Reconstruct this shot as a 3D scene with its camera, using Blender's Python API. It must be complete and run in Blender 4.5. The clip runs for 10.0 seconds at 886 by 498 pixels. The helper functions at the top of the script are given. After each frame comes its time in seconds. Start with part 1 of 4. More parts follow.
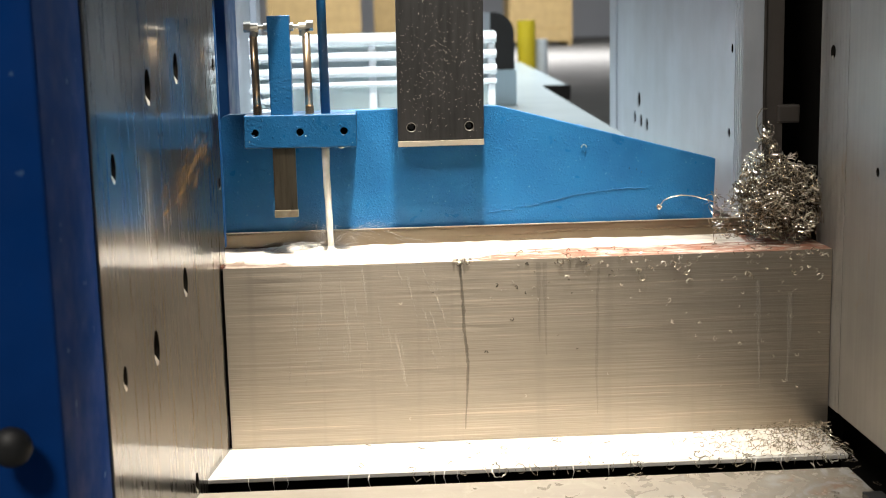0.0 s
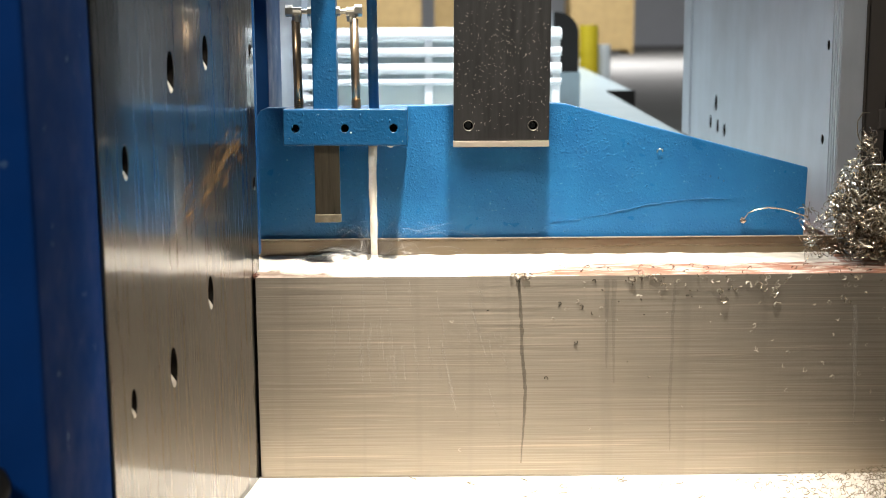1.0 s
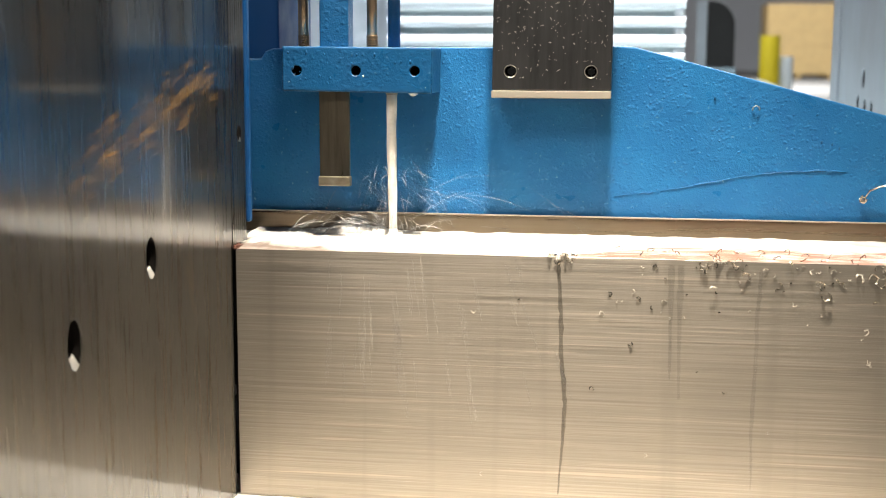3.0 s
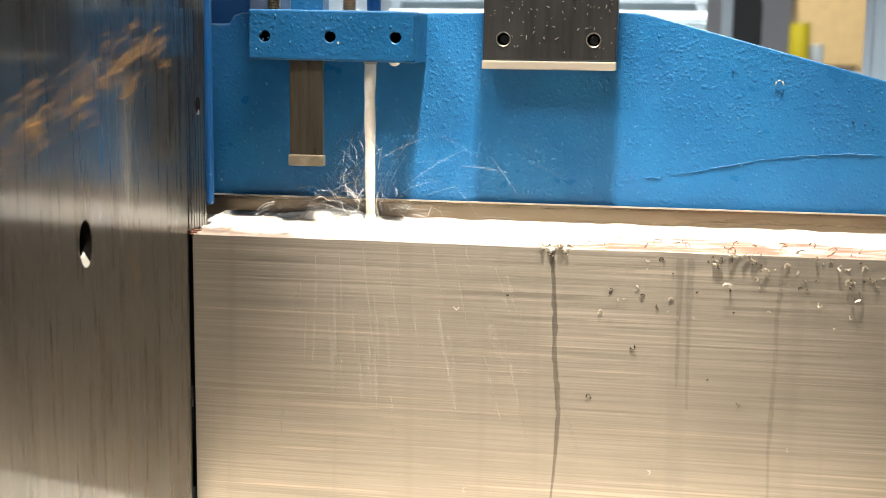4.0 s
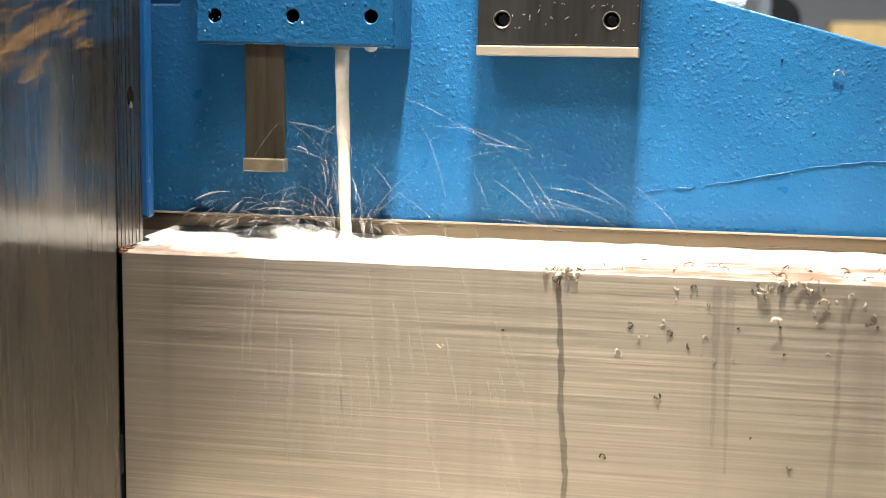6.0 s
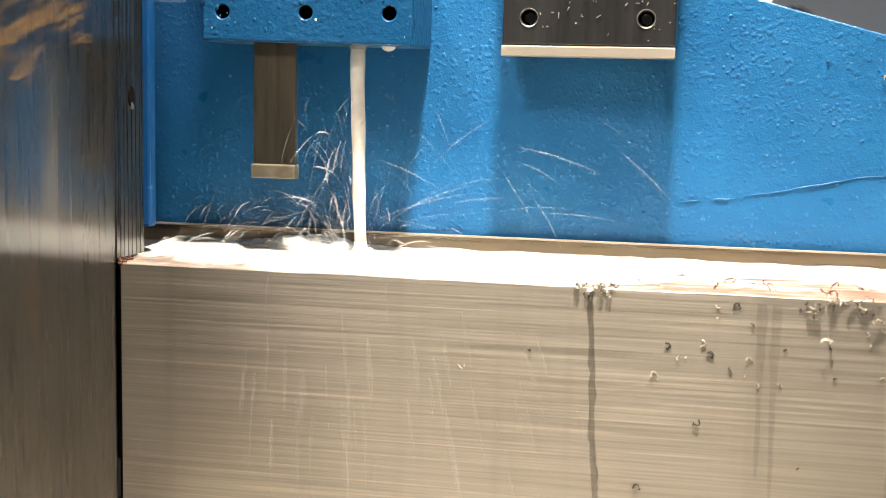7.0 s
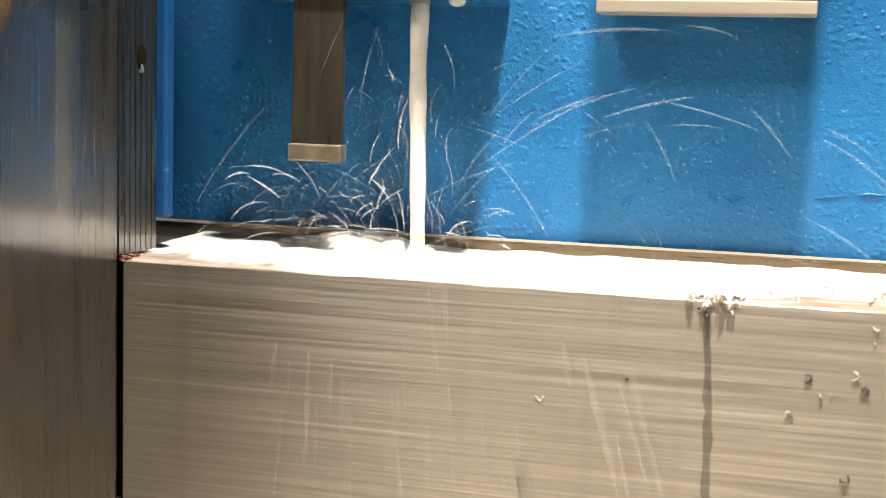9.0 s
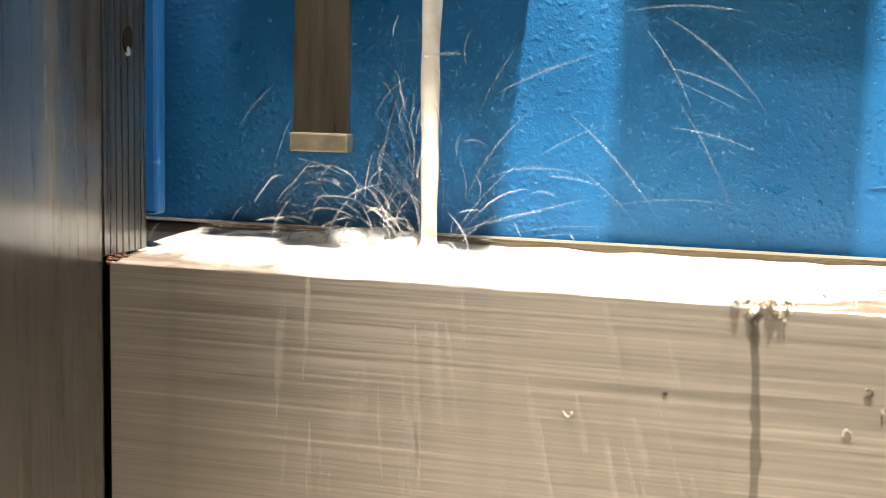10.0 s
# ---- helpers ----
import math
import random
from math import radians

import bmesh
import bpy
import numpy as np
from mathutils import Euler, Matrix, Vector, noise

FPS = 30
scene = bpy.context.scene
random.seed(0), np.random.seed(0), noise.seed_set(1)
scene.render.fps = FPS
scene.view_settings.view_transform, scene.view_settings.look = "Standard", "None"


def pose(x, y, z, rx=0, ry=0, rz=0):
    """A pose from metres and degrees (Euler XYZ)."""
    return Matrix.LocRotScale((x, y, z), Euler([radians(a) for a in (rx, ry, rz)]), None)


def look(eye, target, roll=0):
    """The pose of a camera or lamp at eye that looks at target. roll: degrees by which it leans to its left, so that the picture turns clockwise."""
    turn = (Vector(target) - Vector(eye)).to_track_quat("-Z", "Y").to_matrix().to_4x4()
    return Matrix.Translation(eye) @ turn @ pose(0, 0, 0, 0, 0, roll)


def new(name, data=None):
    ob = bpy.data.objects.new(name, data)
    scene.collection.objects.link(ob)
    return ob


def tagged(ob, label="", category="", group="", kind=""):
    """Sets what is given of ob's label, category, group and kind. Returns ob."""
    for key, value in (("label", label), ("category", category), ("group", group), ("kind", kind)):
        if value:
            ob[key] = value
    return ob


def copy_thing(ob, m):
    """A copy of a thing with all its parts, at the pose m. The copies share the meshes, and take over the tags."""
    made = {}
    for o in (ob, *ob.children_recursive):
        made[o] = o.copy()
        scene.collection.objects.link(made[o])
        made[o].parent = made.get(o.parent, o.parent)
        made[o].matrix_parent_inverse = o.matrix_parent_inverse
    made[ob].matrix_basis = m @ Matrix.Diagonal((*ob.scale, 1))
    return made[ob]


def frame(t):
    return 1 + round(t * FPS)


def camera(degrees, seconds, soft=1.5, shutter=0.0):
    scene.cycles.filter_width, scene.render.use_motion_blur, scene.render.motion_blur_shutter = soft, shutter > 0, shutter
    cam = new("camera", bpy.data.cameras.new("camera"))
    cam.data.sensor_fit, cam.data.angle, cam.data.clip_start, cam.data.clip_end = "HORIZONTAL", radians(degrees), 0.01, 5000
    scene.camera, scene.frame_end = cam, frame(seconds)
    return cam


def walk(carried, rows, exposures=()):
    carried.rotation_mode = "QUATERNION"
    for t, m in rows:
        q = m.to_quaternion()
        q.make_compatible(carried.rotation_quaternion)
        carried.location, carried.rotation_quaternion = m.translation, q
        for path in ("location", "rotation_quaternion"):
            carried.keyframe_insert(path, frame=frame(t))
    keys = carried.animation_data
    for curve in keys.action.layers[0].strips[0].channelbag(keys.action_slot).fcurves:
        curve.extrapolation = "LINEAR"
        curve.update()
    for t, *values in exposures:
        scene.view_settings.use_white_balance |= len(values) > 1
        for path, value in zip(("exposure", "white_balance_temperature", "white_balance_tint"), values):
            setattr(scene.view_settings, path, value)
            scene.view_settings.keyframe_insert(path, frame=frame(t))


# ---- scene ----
cam = camera(38.0, 10.0, soft=1.0)


def shot(x, y, z, yaw, pitch, roll):
    """A camera pose: yaw to the left, pitch up, roll to the left, in degrees."""
    return pose(x, y, z, 90 + pitch, 0, yaw) @ pose(0, 0, 0, 0, 0, roll)


PATH = [
    (0.0, shot(0.2071, -1.6371, 0.5467, -2.78, -9.94, -1.35)),
    (0.5, shot(0.2089, -1.5381, 0.5369, -1.98, -9.91, -1.07)),
    (1.0, shot(0.2125, -1.4647, 0.5236, -0.30, -9.63, -0.39)),
    (1.5, shot(0.2573, -1.3857, 0.4965, 1.42, -9.12, 0.33)),
    (2.0, shot(0.3054, -1.3074, 0.4676, 3.60, -8.84, 0.14)),
    (2.5, shot(0.3436, -1.2376, 0.4422, 6.31, -8.42, -0.04)),
    (4.0, shot(0.3854, -1.0308, 0.4060, 9.23, -9.12, 0.72)),
    (4.5, shot(0.3911, -0.9729, 0.3959, 8.69, -8.56, 0.94)),
    (5.0, shot(0.3900, -0.9138, 0.3914, 9.38, -8.29, 0.93)),
    (6.5, shot(0.3785, -0.8055, 0.3652, 10.76, -7.59, 0.96)),
    (7.0, shot(0.3652, -0.7759, 0.3634, 10.87, -7.29, 1.26)),
    (7.5, shot(0.3571, -0.7401, 0.3578, 11.56, -7.21, 1.56)),
    (8.0, shot(0.3547, -0.7276, 0.3522, 12.03, -7.24, 1.03)),
    (8.5, shot(0.3462, -0.6654, 0.3387, 13.13, -6.47, 1.57)),
    (9.0, shot(0.3414, -0.6121, 0.3325, 14.93, -6.55, 1.79)),
    (9.5, shot(0.3318, -0.5840, 0.3412, 14.76, -7.55, 1.16)),
    (10.0, shot(0.3246, -0.5520, 0.3341, 15.61, -7.42, 1.38)),
]
walk(cam, PATH, exposures=[(0.0, -0.10), (1.5, -0.10), (2.5, -0.04), (4.0, 0.16), (5.0, 0.22), (7.5, 0.21), (10.0, 0.17)])

# ---- light ----
world = bpy.data.worlds.new("hall_air")
scene.world = world
world.use_nodes = True
world.node_tree.nodes["Background"].inputs["Color"].default_value = (0.80, 0.90, 1.0, 1)
world.node_tree.nodes["Background"].inputs["Strength"].default_value = 0.027


def area_lamp(name, eye, target, size, power, colour):
    data = bpy.data.lights.new(name, "AREA")
    data.shape, data.size, data.energy, data.color = "DISK", size, power, colour
    ob = new(name, data)
    ob.matrix_world = look(eye, target)
    return ob


# the work lamp of the saw, high over the cut
data = bpy.data.lights.new("work_lamp", "SPOT")
data.energy, data.color, data.shadow_soft_size = 410, (1.0, 0.92, 0.81), 0.06
data.spot_size, data.spot_blend = radians(41), 0.8
new("work_lamp", data).matrix_world = look((0.335, -0.26, 1.85), (0.185, -0.02, 0.1))
# ceiling light of the hall, before and behind the saw
area_lamp("hall_lamp_front", (-1.7, -4.0, 5.0), (0.6, 0.0, 0.2), 1.3, 225, (1.0, 0.93, 0.83))
area_lamp("hall_lamp_back", (0.5, 6.0, 5.6), (0.5, 4.0, 0.0), 3.5, 800, (0.86, 0.93, 1.0))
area_lamp("hall_lamp_far", (3.0, 44.0, 11.4), (3.0, 48.0, 0.0), 18.0, 15000, (0.96, 0.95, 1.0))

# added fill spot without a known source, brightens the outfeed rails
data = bpy.data.lights.new("outfeed_fill", "SPOT")
data.energy, data.color, data.shadow_soft_size = 420, (0.95, 0.97, 1.0), 0.08
data.spot_size, data.spot_blend = radians(26), 0.5
new("outfeed_fill", data).matrix_world = look((0.2, 0.25, 2.4), (0.2, 1.1, 0.45))

# ---- materials ----


def material(name, build):
    m = bpy.data.materials.new(name)
    m.use_nodes = True
    nt = m.node_tree
    build(nt, nt.nodes["Principled BSDF"])
    return m


def coords(nt, scale=(1, 1, 1), rot=(0, 0, 0)):
    tc = nt.nodes.new("ShaderNodeTexCoord")
    mp = nt.nodes.new("ShaderNodeMapping")
    mp.inputs["Scale"].default_value = scale
    mp.inputs["Rotation"].default_value = rot
    nt.links.new(tc.outputs["Object"], mp.inputs["Vector"])
    return mp.outputs["Vector"]


def noise_tex(nt, vec, scale, detail=4, rough=0.55, distortion=0.0):
    n = nt.nodes.new("ShaderNodeTexNoise")
    n.inputs["Scale"].default_value = scale
    n.inputs["Detail"].default_value = detail
    n.inputs["Roughness"].default_value = rough
    n.inputs["Distortion"].default_value = distortion
    nt.links.new(vec, n.inputs["Vector"])
    return n.outputs["Fac"]


def ramp(nt, fac, stops):
    r = nt.nodes.new("ShaderNodeValToRGB")
    els = r.color_ramp.elements
    while len(els) < len(stops):
        els.new(0.5)
    for e, (p, c) in zip(els, stops):
        e.position = p
        e.color = (*c, 1) if len(c) == 3 else c
    nt.links.new(fac, r.inputs["Fac"])
    return r.outputs["Color"]


def mixed(nt, fac, a, b, mode="MIX"):
    m = nt.nodes.new("ShaderNodeMix")
    m.data_type, m.blend_type = "RGBA", mode
    for sock, v in ((m.inputs[0], fac), (m.inputs[6], a), (m.inputs[7], b)):
        if hasattr(v, "is_linked"):
            nt.links.new(v, sock)
        elif isinstance(v, (int, float)):
            sock.default_value = v
        else:
            sock.default_value = (*v, 1)
    return m.outputs[2]


def number(nt, op, a, b=0.0, clamp=False):
    m = nt.nodes.new("ShaderNodeMath")
    m.operation, m.use_clamp = op, clamp
    for sock, v in ((m.inputs[0], a), (m.inputs[1], b)):
        if hasattr(v, "is_linked"):
            nt.links.new(v, sock)
        else:
            sock.default_value = v
    return m.outputs[0]


def bump(nt, bsdf, height, strength, distance):
    b = nt.nodes.new("ShaderNodeBump")
    b.inputs["Strength"].default_value = strength
    b.inputs["Distance"].default_value = distance
    nt.links.new(height, b.inputs["Height"])
    nt.links.new(b.outputs["Normal"], bsdf.inputs["Normal"])


def grey(v):
    return (v, v, v)


def steel(name, dark, light, rough, streak, metal=0.85, stain=None, strength=0.25):
    """Worked steel: fine streaks along the axis that streak leaves coarse, cloudy wear, stains."""
    def build(nt, b):
        fine = noise_tex(nt, coords(nt, streak), 1.0, 6, 0.65)
        cloud = noise_tex(nt, coords(nt), 9.0, 4)
        col = mixed(nt, ramp(nt, fine, [(0.3, grey(0)), (0.7, grey(1))]), dark, light)
        col = mixed(nt, 0.45, col, ramp(nt, cloud, [(0.25, tuple(0.55 * c for c in light)), (0.75, light)]))
        if stain:
            spots = noise_tex(nt, coords(nt, (1, 1, 0.6)), 14.0, 6, 0.6, 0.4)
            col = mixed(nt, ramp(nt, spots, [(0.60, grey(0)), (0.72, grey(0.7))]), col, stain)
        nt.links.new(col, b.inputs["Base Color"])
        b.inputs["Metallic"].default_value = metal
        r = ramp(nt, fine, [(0.2, grey(rough * 0.8)), (0.8, grey(min(1, rough * 1.25)))])
        nt.links.new(r, b.inputs["Roughness"])
        bump(nt, b, fine, strength, 0.0006)
    return material(name, build)


def painted(name, colour, dark, pebble, strength, rough=0.34):
    """Thick machine enamel with the pebbled relief of a casting under it: fine orange peel, coarser lumps, paint dribbles."""
    def build(nt, b):
        vec = coords(nt)
        peel = noise_tex(nt, vec, pebble * 2.6, 2, 0.5)
        cells = nt.nodes.new("ShaderNodeTexVoronoi")
        cells.feature = "SMOOTH_F1"
        cells.inputs["Scale"].default_value = pebble * 0.82
        cells.inputs["Randomness"].default_value = 1.0
        nt.links.new(vec, cells.inputs["Vector"])
        patch = noise_tex(nt, vec, 22.0, 3, 0.6)
        lumps = number(nt, "MULTIPLY", number(nt, "SUBTRACT", 0.40, cells.outputs["Distance"], True), ramp(nt, patch, [(0.34, grey(0.25)), (0.60, grey(1.0))]))
        relief = number(nt, "ADD", number(nt, "MULTIPLY", peel, 0.22), number(nt, "MULTIPLY", lumps, 0.85))
        big = noise_tex(nt, vec, 14.0, 4)
        col = mixed(nt, ramp(nt, big, [(0.3, grey(0)), (0.7, grey(1))]), dark, colour)
        fleck = noise_tex(nt, vec, pebble * 0.9, 2)
        col = mixed(nt, ramp(nt, fleck, [(0.70, grey(0)), (0.77, grey(0.4))]), col, (0.30, 0.50, 0.62))
        nt.links.new(col, b.inputs["Base Color"])
        nt.links.new(ramp(nt, patch, [(0.3, grey(rough * 0.75)), (0.7, grey(min(1.0, rough * 1.25)))]), b.inputs["Roughness"])
        b.inputs["Specular IOR Level"].default_value = 0.34
        bump(nt, b, relief, strength, 0.004)
    return material(name, build)


def plain(name, colour, rough=0.5, metal=0.0, vary=0.25, scale=25.0, gloss=0.5):
    def build(nt, b):
        n = noise_tex(nt, coords(nt), scale, 5)
        col = mixed(nt, n, tuple(c * (1 - vary) for c in colour), tuple(min(1, c * (1 + vary)) for c in colour))
        nt.links.new(col, b.inputs["Base Color"])
        b.inputs["Roughness"].default_value = rough
        b.inputs["Metallic"].default_value = metal
        b.inputs["Specular IOR Level"].default_value = gloss
        bump(nt, b, n, 0.12, 0.001)
    return material(name, build)


def sawn_face(nt, b):
    """The sawn end of the block: level score lines of uneven depth and length, wet clouds, faint upright runs."""
    lines = noise_tex(nt, coords(nt, (5.0, 5.0, 700.0)), 1.0, 3, 0.62)
    teeth = noise_tex(nt, coords(nt, (4.0, 4.0, 330.0)), 1.0, 2, 0.5)
    broad = noise_tex(nt, coords(nt, (1.2, 1.2, 170.0)), 1.0, 3, 0.6)
    fine = noise_tex(nt, coords(nt, (22.0, 22.0, 1300.0)), 1.0, 3, 0.6)
    cloud = noise_tex(nt, coords(nt, (1.0, 1.0, 0.7)), 7.0, 4)
    run = noise_tex(nt, coords(nt, (45.0, 45.0, 1.4)), 1.0, 3)
    col = mixed(nt, ramp(nt, lines, [(0.36, grey(0)), (0.62, grey(1))]), (0.40, 0.352, 0.284), (0.54, 0.478, 0.394))
    col = mixed(nt, ramp(nt, broad, [(0.38, grey(0.0)), (0.62, grey(0.22))]), col, (0.36, 0.318, 0.262))
    col = mixed(nt, ramp(nt, teeth, [(0.60, grey(0)), (0.68, grey(0.55))]), col, (0.74, 0.635, 0.505))
    col = mixed(nt, ramp(nt, teeth, [(0.33, grey(0.3)), (0.40, grey(0))]), col, (0.30, 0.264, 0.215))
    col = mixed(nt, ramp(nt, fine, [(0.60, grey(0)), (0.72, grey(0.45))]), col, (0.72, 0.64, 0.53))
    col = mixed(nt, ramp(nt, cloud, [(0.35, grey(0)), (0.7, grey(0.35))]), col, (0.36, 0.32, 0.265))
    col = mixed(nt, ramp(nt, run, [(0.54, grey(0)), (0.75, grey(0.35))]), col, (0.35, 0.31, 0.255))
    nt.links.new(col, b.inputs["Base Color"])
    b.inputs["Metallic"].default_value = 0.93
    nt.links.new(ramp(nt, lines, [(0.3, grey(0.34)), (0.7, grey(0.46))]), b.inputs["Roughness"])
    # the score lines spread the gloss up and down
    b.inputs["Anisotropic"].default_value = 0.7
    up = nt.nodes.new("ShaderNodeCombineXYZ")
    up.inputs["Z"].default_value = 1.0
    nt.links.new(up.outputs["Vector"], b.inputs["Tangent"])
    bump(nt, b, number(nt, "ADD", lines, number(nt, "MULTIPLY", teeth, 1.0)), 0.22, 0.0006)


def scaled_top(nt, b):
    """The rolled top of the block: rust-red mill scale, rubbed bright here and there, with smears of dried emulsion."""
    n = noise_tex(nt, coords(nt, (1.0, 2.2, 1.0)), 30.0, 6, 0.65, 0.6)
    smear = noise_tex(nt, coords(nt, (0.55, 2.0, 1.0)), 48.0, 6, 0.62, 0.9)
    col = ramp(nt, n, [(0.32, (0.20, 0.075, 0.042)), (0.55, (0.40, 0.17, 0.10)), (0.75, (0.56, 0.34, 0.26))])
    col = mixed(nt, ramp(nt, smear, [(0.49, grey(0)), (0.60, grey(0.9))]), col, (0.78, 0.72, 0.64))
    nt.links.new(col, b.inputs["Base Color"])
    b.inputs["Roughness"].default_value = 0.4
    bump(nt, b, smear, 0.4, 0.001)


def milky(nt, b):
    """Cutting emulsion: milk-white, wet."""
    n = noise_tex(nt, coords(nt), 40.0, 4, 0.6, 0.5)
    nt.links.new(ramp(nt, n, [(0.3, (0.66, 0.60, 0.52)), (0.6, (0.84, 0.80, 0.73))]), b.inputs["Base Color"])
    b.inputs["Roughness"].default_value = 0.12
    b.inputs["IOR"].default_value = 1.34
    b.inputs["Subsurface Weight"].default_value = 0.3
    b.inputs["Subsurface Radius"].default_value = (0.8, 0.75, 0.65)
    b.inputs["Subsurface Scale"].default_value = 0.008
    bump(nt, b, n, 0.35, 0.002)


def spray_look(nt, b):
    b.inputs["Base Color"].default_value = (0.9, 0.9, 0.88, 1)
    b.inputs["Roughness"].default_value = 0.1
    b.inputs["IOR"].default_value = 1.33
    b.inputs["Alpha"].default_value = 0.17


def pool_look(nt, b):
    """Emulsion on the block: milk-white where it is deep, a thin beige film towards the front edge."""
    vec = coords(nt)
    thin = noise_tex(nt, coords(nt, (0.7, 2.0, 1)), 45.0, 5, 0.65, 0.5)
    film = ramp(nt, thin, [(0.32, (0.19, 0.135, 0.105)), (0.5, (0.29, 0.225, 0.18)), (0.68, (0.42, 0.35, 0.295))])
    n = noise_tex(nt, vec, 40.0, 4, 0.6, 0.5)
    white = ramp(nt, n, [(0.3, (0.66, 0.60, 0.52)), (0.6, (0.84, 0.80, 0.73))])
    sep = nt.nodes.new("ShaderNodeSeparateXYZ")
    nt.links.new(vec, sep.inputs[0])
    x, y = sep.outputs[0], sep.outputs[1]
    # the film's rim comes forward where the stream lands
    away = number(nt, "ABSOLUTE", number(nt, "SUBTRACT", x, 0.20))
    rim = number(nt, "MINIMUM", number(nt, "MULTIPLY", number(nt, "SUBTRACT", away, 0.09), 0.32), 0.034)
    far = number(nt, "MULTIPLY", number(nt, "MAXIMUM", number(nt, "SUBTRACT", x, 0.285), 0.0), 40.0)
    tongue = noise_tex(nt, coords(nt, (1.0, 0.6, 1)), 26.0, 5, 0.6, 0.8)
    k = number(nt, "DIVIDE", number(nt, "SUBTRACT", y, rim), 0.022)
    k = number(nt, "ADD", k, number(nt, "MULTIPLY", number(nt, "SUBTRACT", tongue, 0.5), 3.4))
    k = number(nt, "ADD", number(nt, "ADD", k, 0.5), far, True)
    nt.links.new(mixed(nt, k, film, white), b.inputs["Base Color"])
    b.inputs["Roughness"].default_value = 0.14
    b.inputs["IOR"].default_value = 1.34
    b.inputs["Subsurface Weight"].default_value = 0.3
    b.inputs["Subsurface Radius"].default_value = (0.8, 0.75, 0.65)
    b.inputs["Subsurface Scale"].default_value = 0.008
    bump(nt, b, n, 0.3, 0.002)


def see_through(name, colour, rough, alpha, metal):
    def build(nt, b):
        n = noise_tex(nt, coords(nt, (300, 300, 40)), 1.0, 3)
        b.inputs["Base Color"].default_value = (*colour, 1)
        b.inputs["Roughness"].default_value = rough
        b.inputs["Metallic"].default_value = metal
        nt.links.new(ramp(nt, n, [(0.3, grey(alpha * 0.7)), (0.7, grey(alpha))]), b.inputs["Alpha"])
    return material(name, build)


M_SAWN = material("sawn_steel", sawn_face)
M_SCALE = material("mill_scale", scaled_top)
M_MILK = material("coolant_emulsion", milky)
def fall_look(nt, b):
    b.inputs["Base Color"].default_value = (0.85, 0.80, 0.72, 1)
    b.inputs["Roughness"].default_value = 0.2
    b.inputs["Alpha"].default_value = 0.026


def stain_look(nt, b):
    """A dried smear, streaked along its run and fading out at its rim."""
    vec = coords(nt)
    n = noise_tex(nt, coords(nt, (22, 130, 1)), 1.0, 6, 0.65, 0.6)
    sep = nt.nodes.new("ShaderNodeSeparateXYZ")
    nt.links.new(vec, sep.inputs[0])
    across = number(nt, "POWER", number(nt, "ABSOLUTE", number(nt, "DIVIDE", sep.outputs[1], 0.031)), 1.5)
    along = number(nt, "POWER", number(nt, "ABSOLUTE", number(nt, "DIVIDE", sep.outputs[0], 0.135)), 4.0)
    k = number(nt, "SUBTRACT", number(nt, "SUBTRACT", 1.0, across), along)
    k = number(nt, "ADD", number(nt, "MULTIPLY", k, 0.55), number(nt, "MULTIPLY", number(nt, "SUBTRACT", n, 0.55), 3.2), True)
    nt.links.new(ramp(nt, n, [(0.3, (0.12, 0.075, 0.03)), (0.7, (0.36, 0.21, 0.075))]), b.inputs["Base Color"])
    nt.links.new(number(nt, "MULTIPLY", k, 0.72), b.inputs["Alpha"])
    b.inputs["Roughness"].default_value = 0.45


M_MIST = see_through("fine_spray_water", (0.85, 0.85, 0.83), 0.15, 0.07, 0.0)
M_POOL = material("coolant_pool", pool_look)
M_FALL = material("thin_falling_water", fall_look)
M_RUST = material("dried_brown_coolant", stain_look)
M_SPRAY = material("spray_water", spray_look)
M_JAW = steel("ground_jaw_steel", (0.075, 0.071, 0.064), (0.135, 0.129, 0.118), 0.28, (190, 190, 6), 0.9, (0.17, 0.13, 0.09), 0.02)
# a film of oil that shines at a flat angle
for key, value in (("Coat Weight", 1.0), ("Coat Roughness", 0.09), ("Coat IOR", 1.75)):
    M_JAW.node_tree.nodes["Principled BSDF"].inputs[key].default_value = value
M_SIDE = steel("brushed_jaw_steel", (0.28, 0.272, 0.258), (0.43, 0.42, 0.40), 0.40, (90, 90, 3), 0.6, (0.34, 0.27, 0.19), 0.15)
M_BED = steel("bed_steel", (0.50, 0.48, 0.45), (0.80, 0.77, 0.72), 0.5, (3, 40, 3), 0.35)


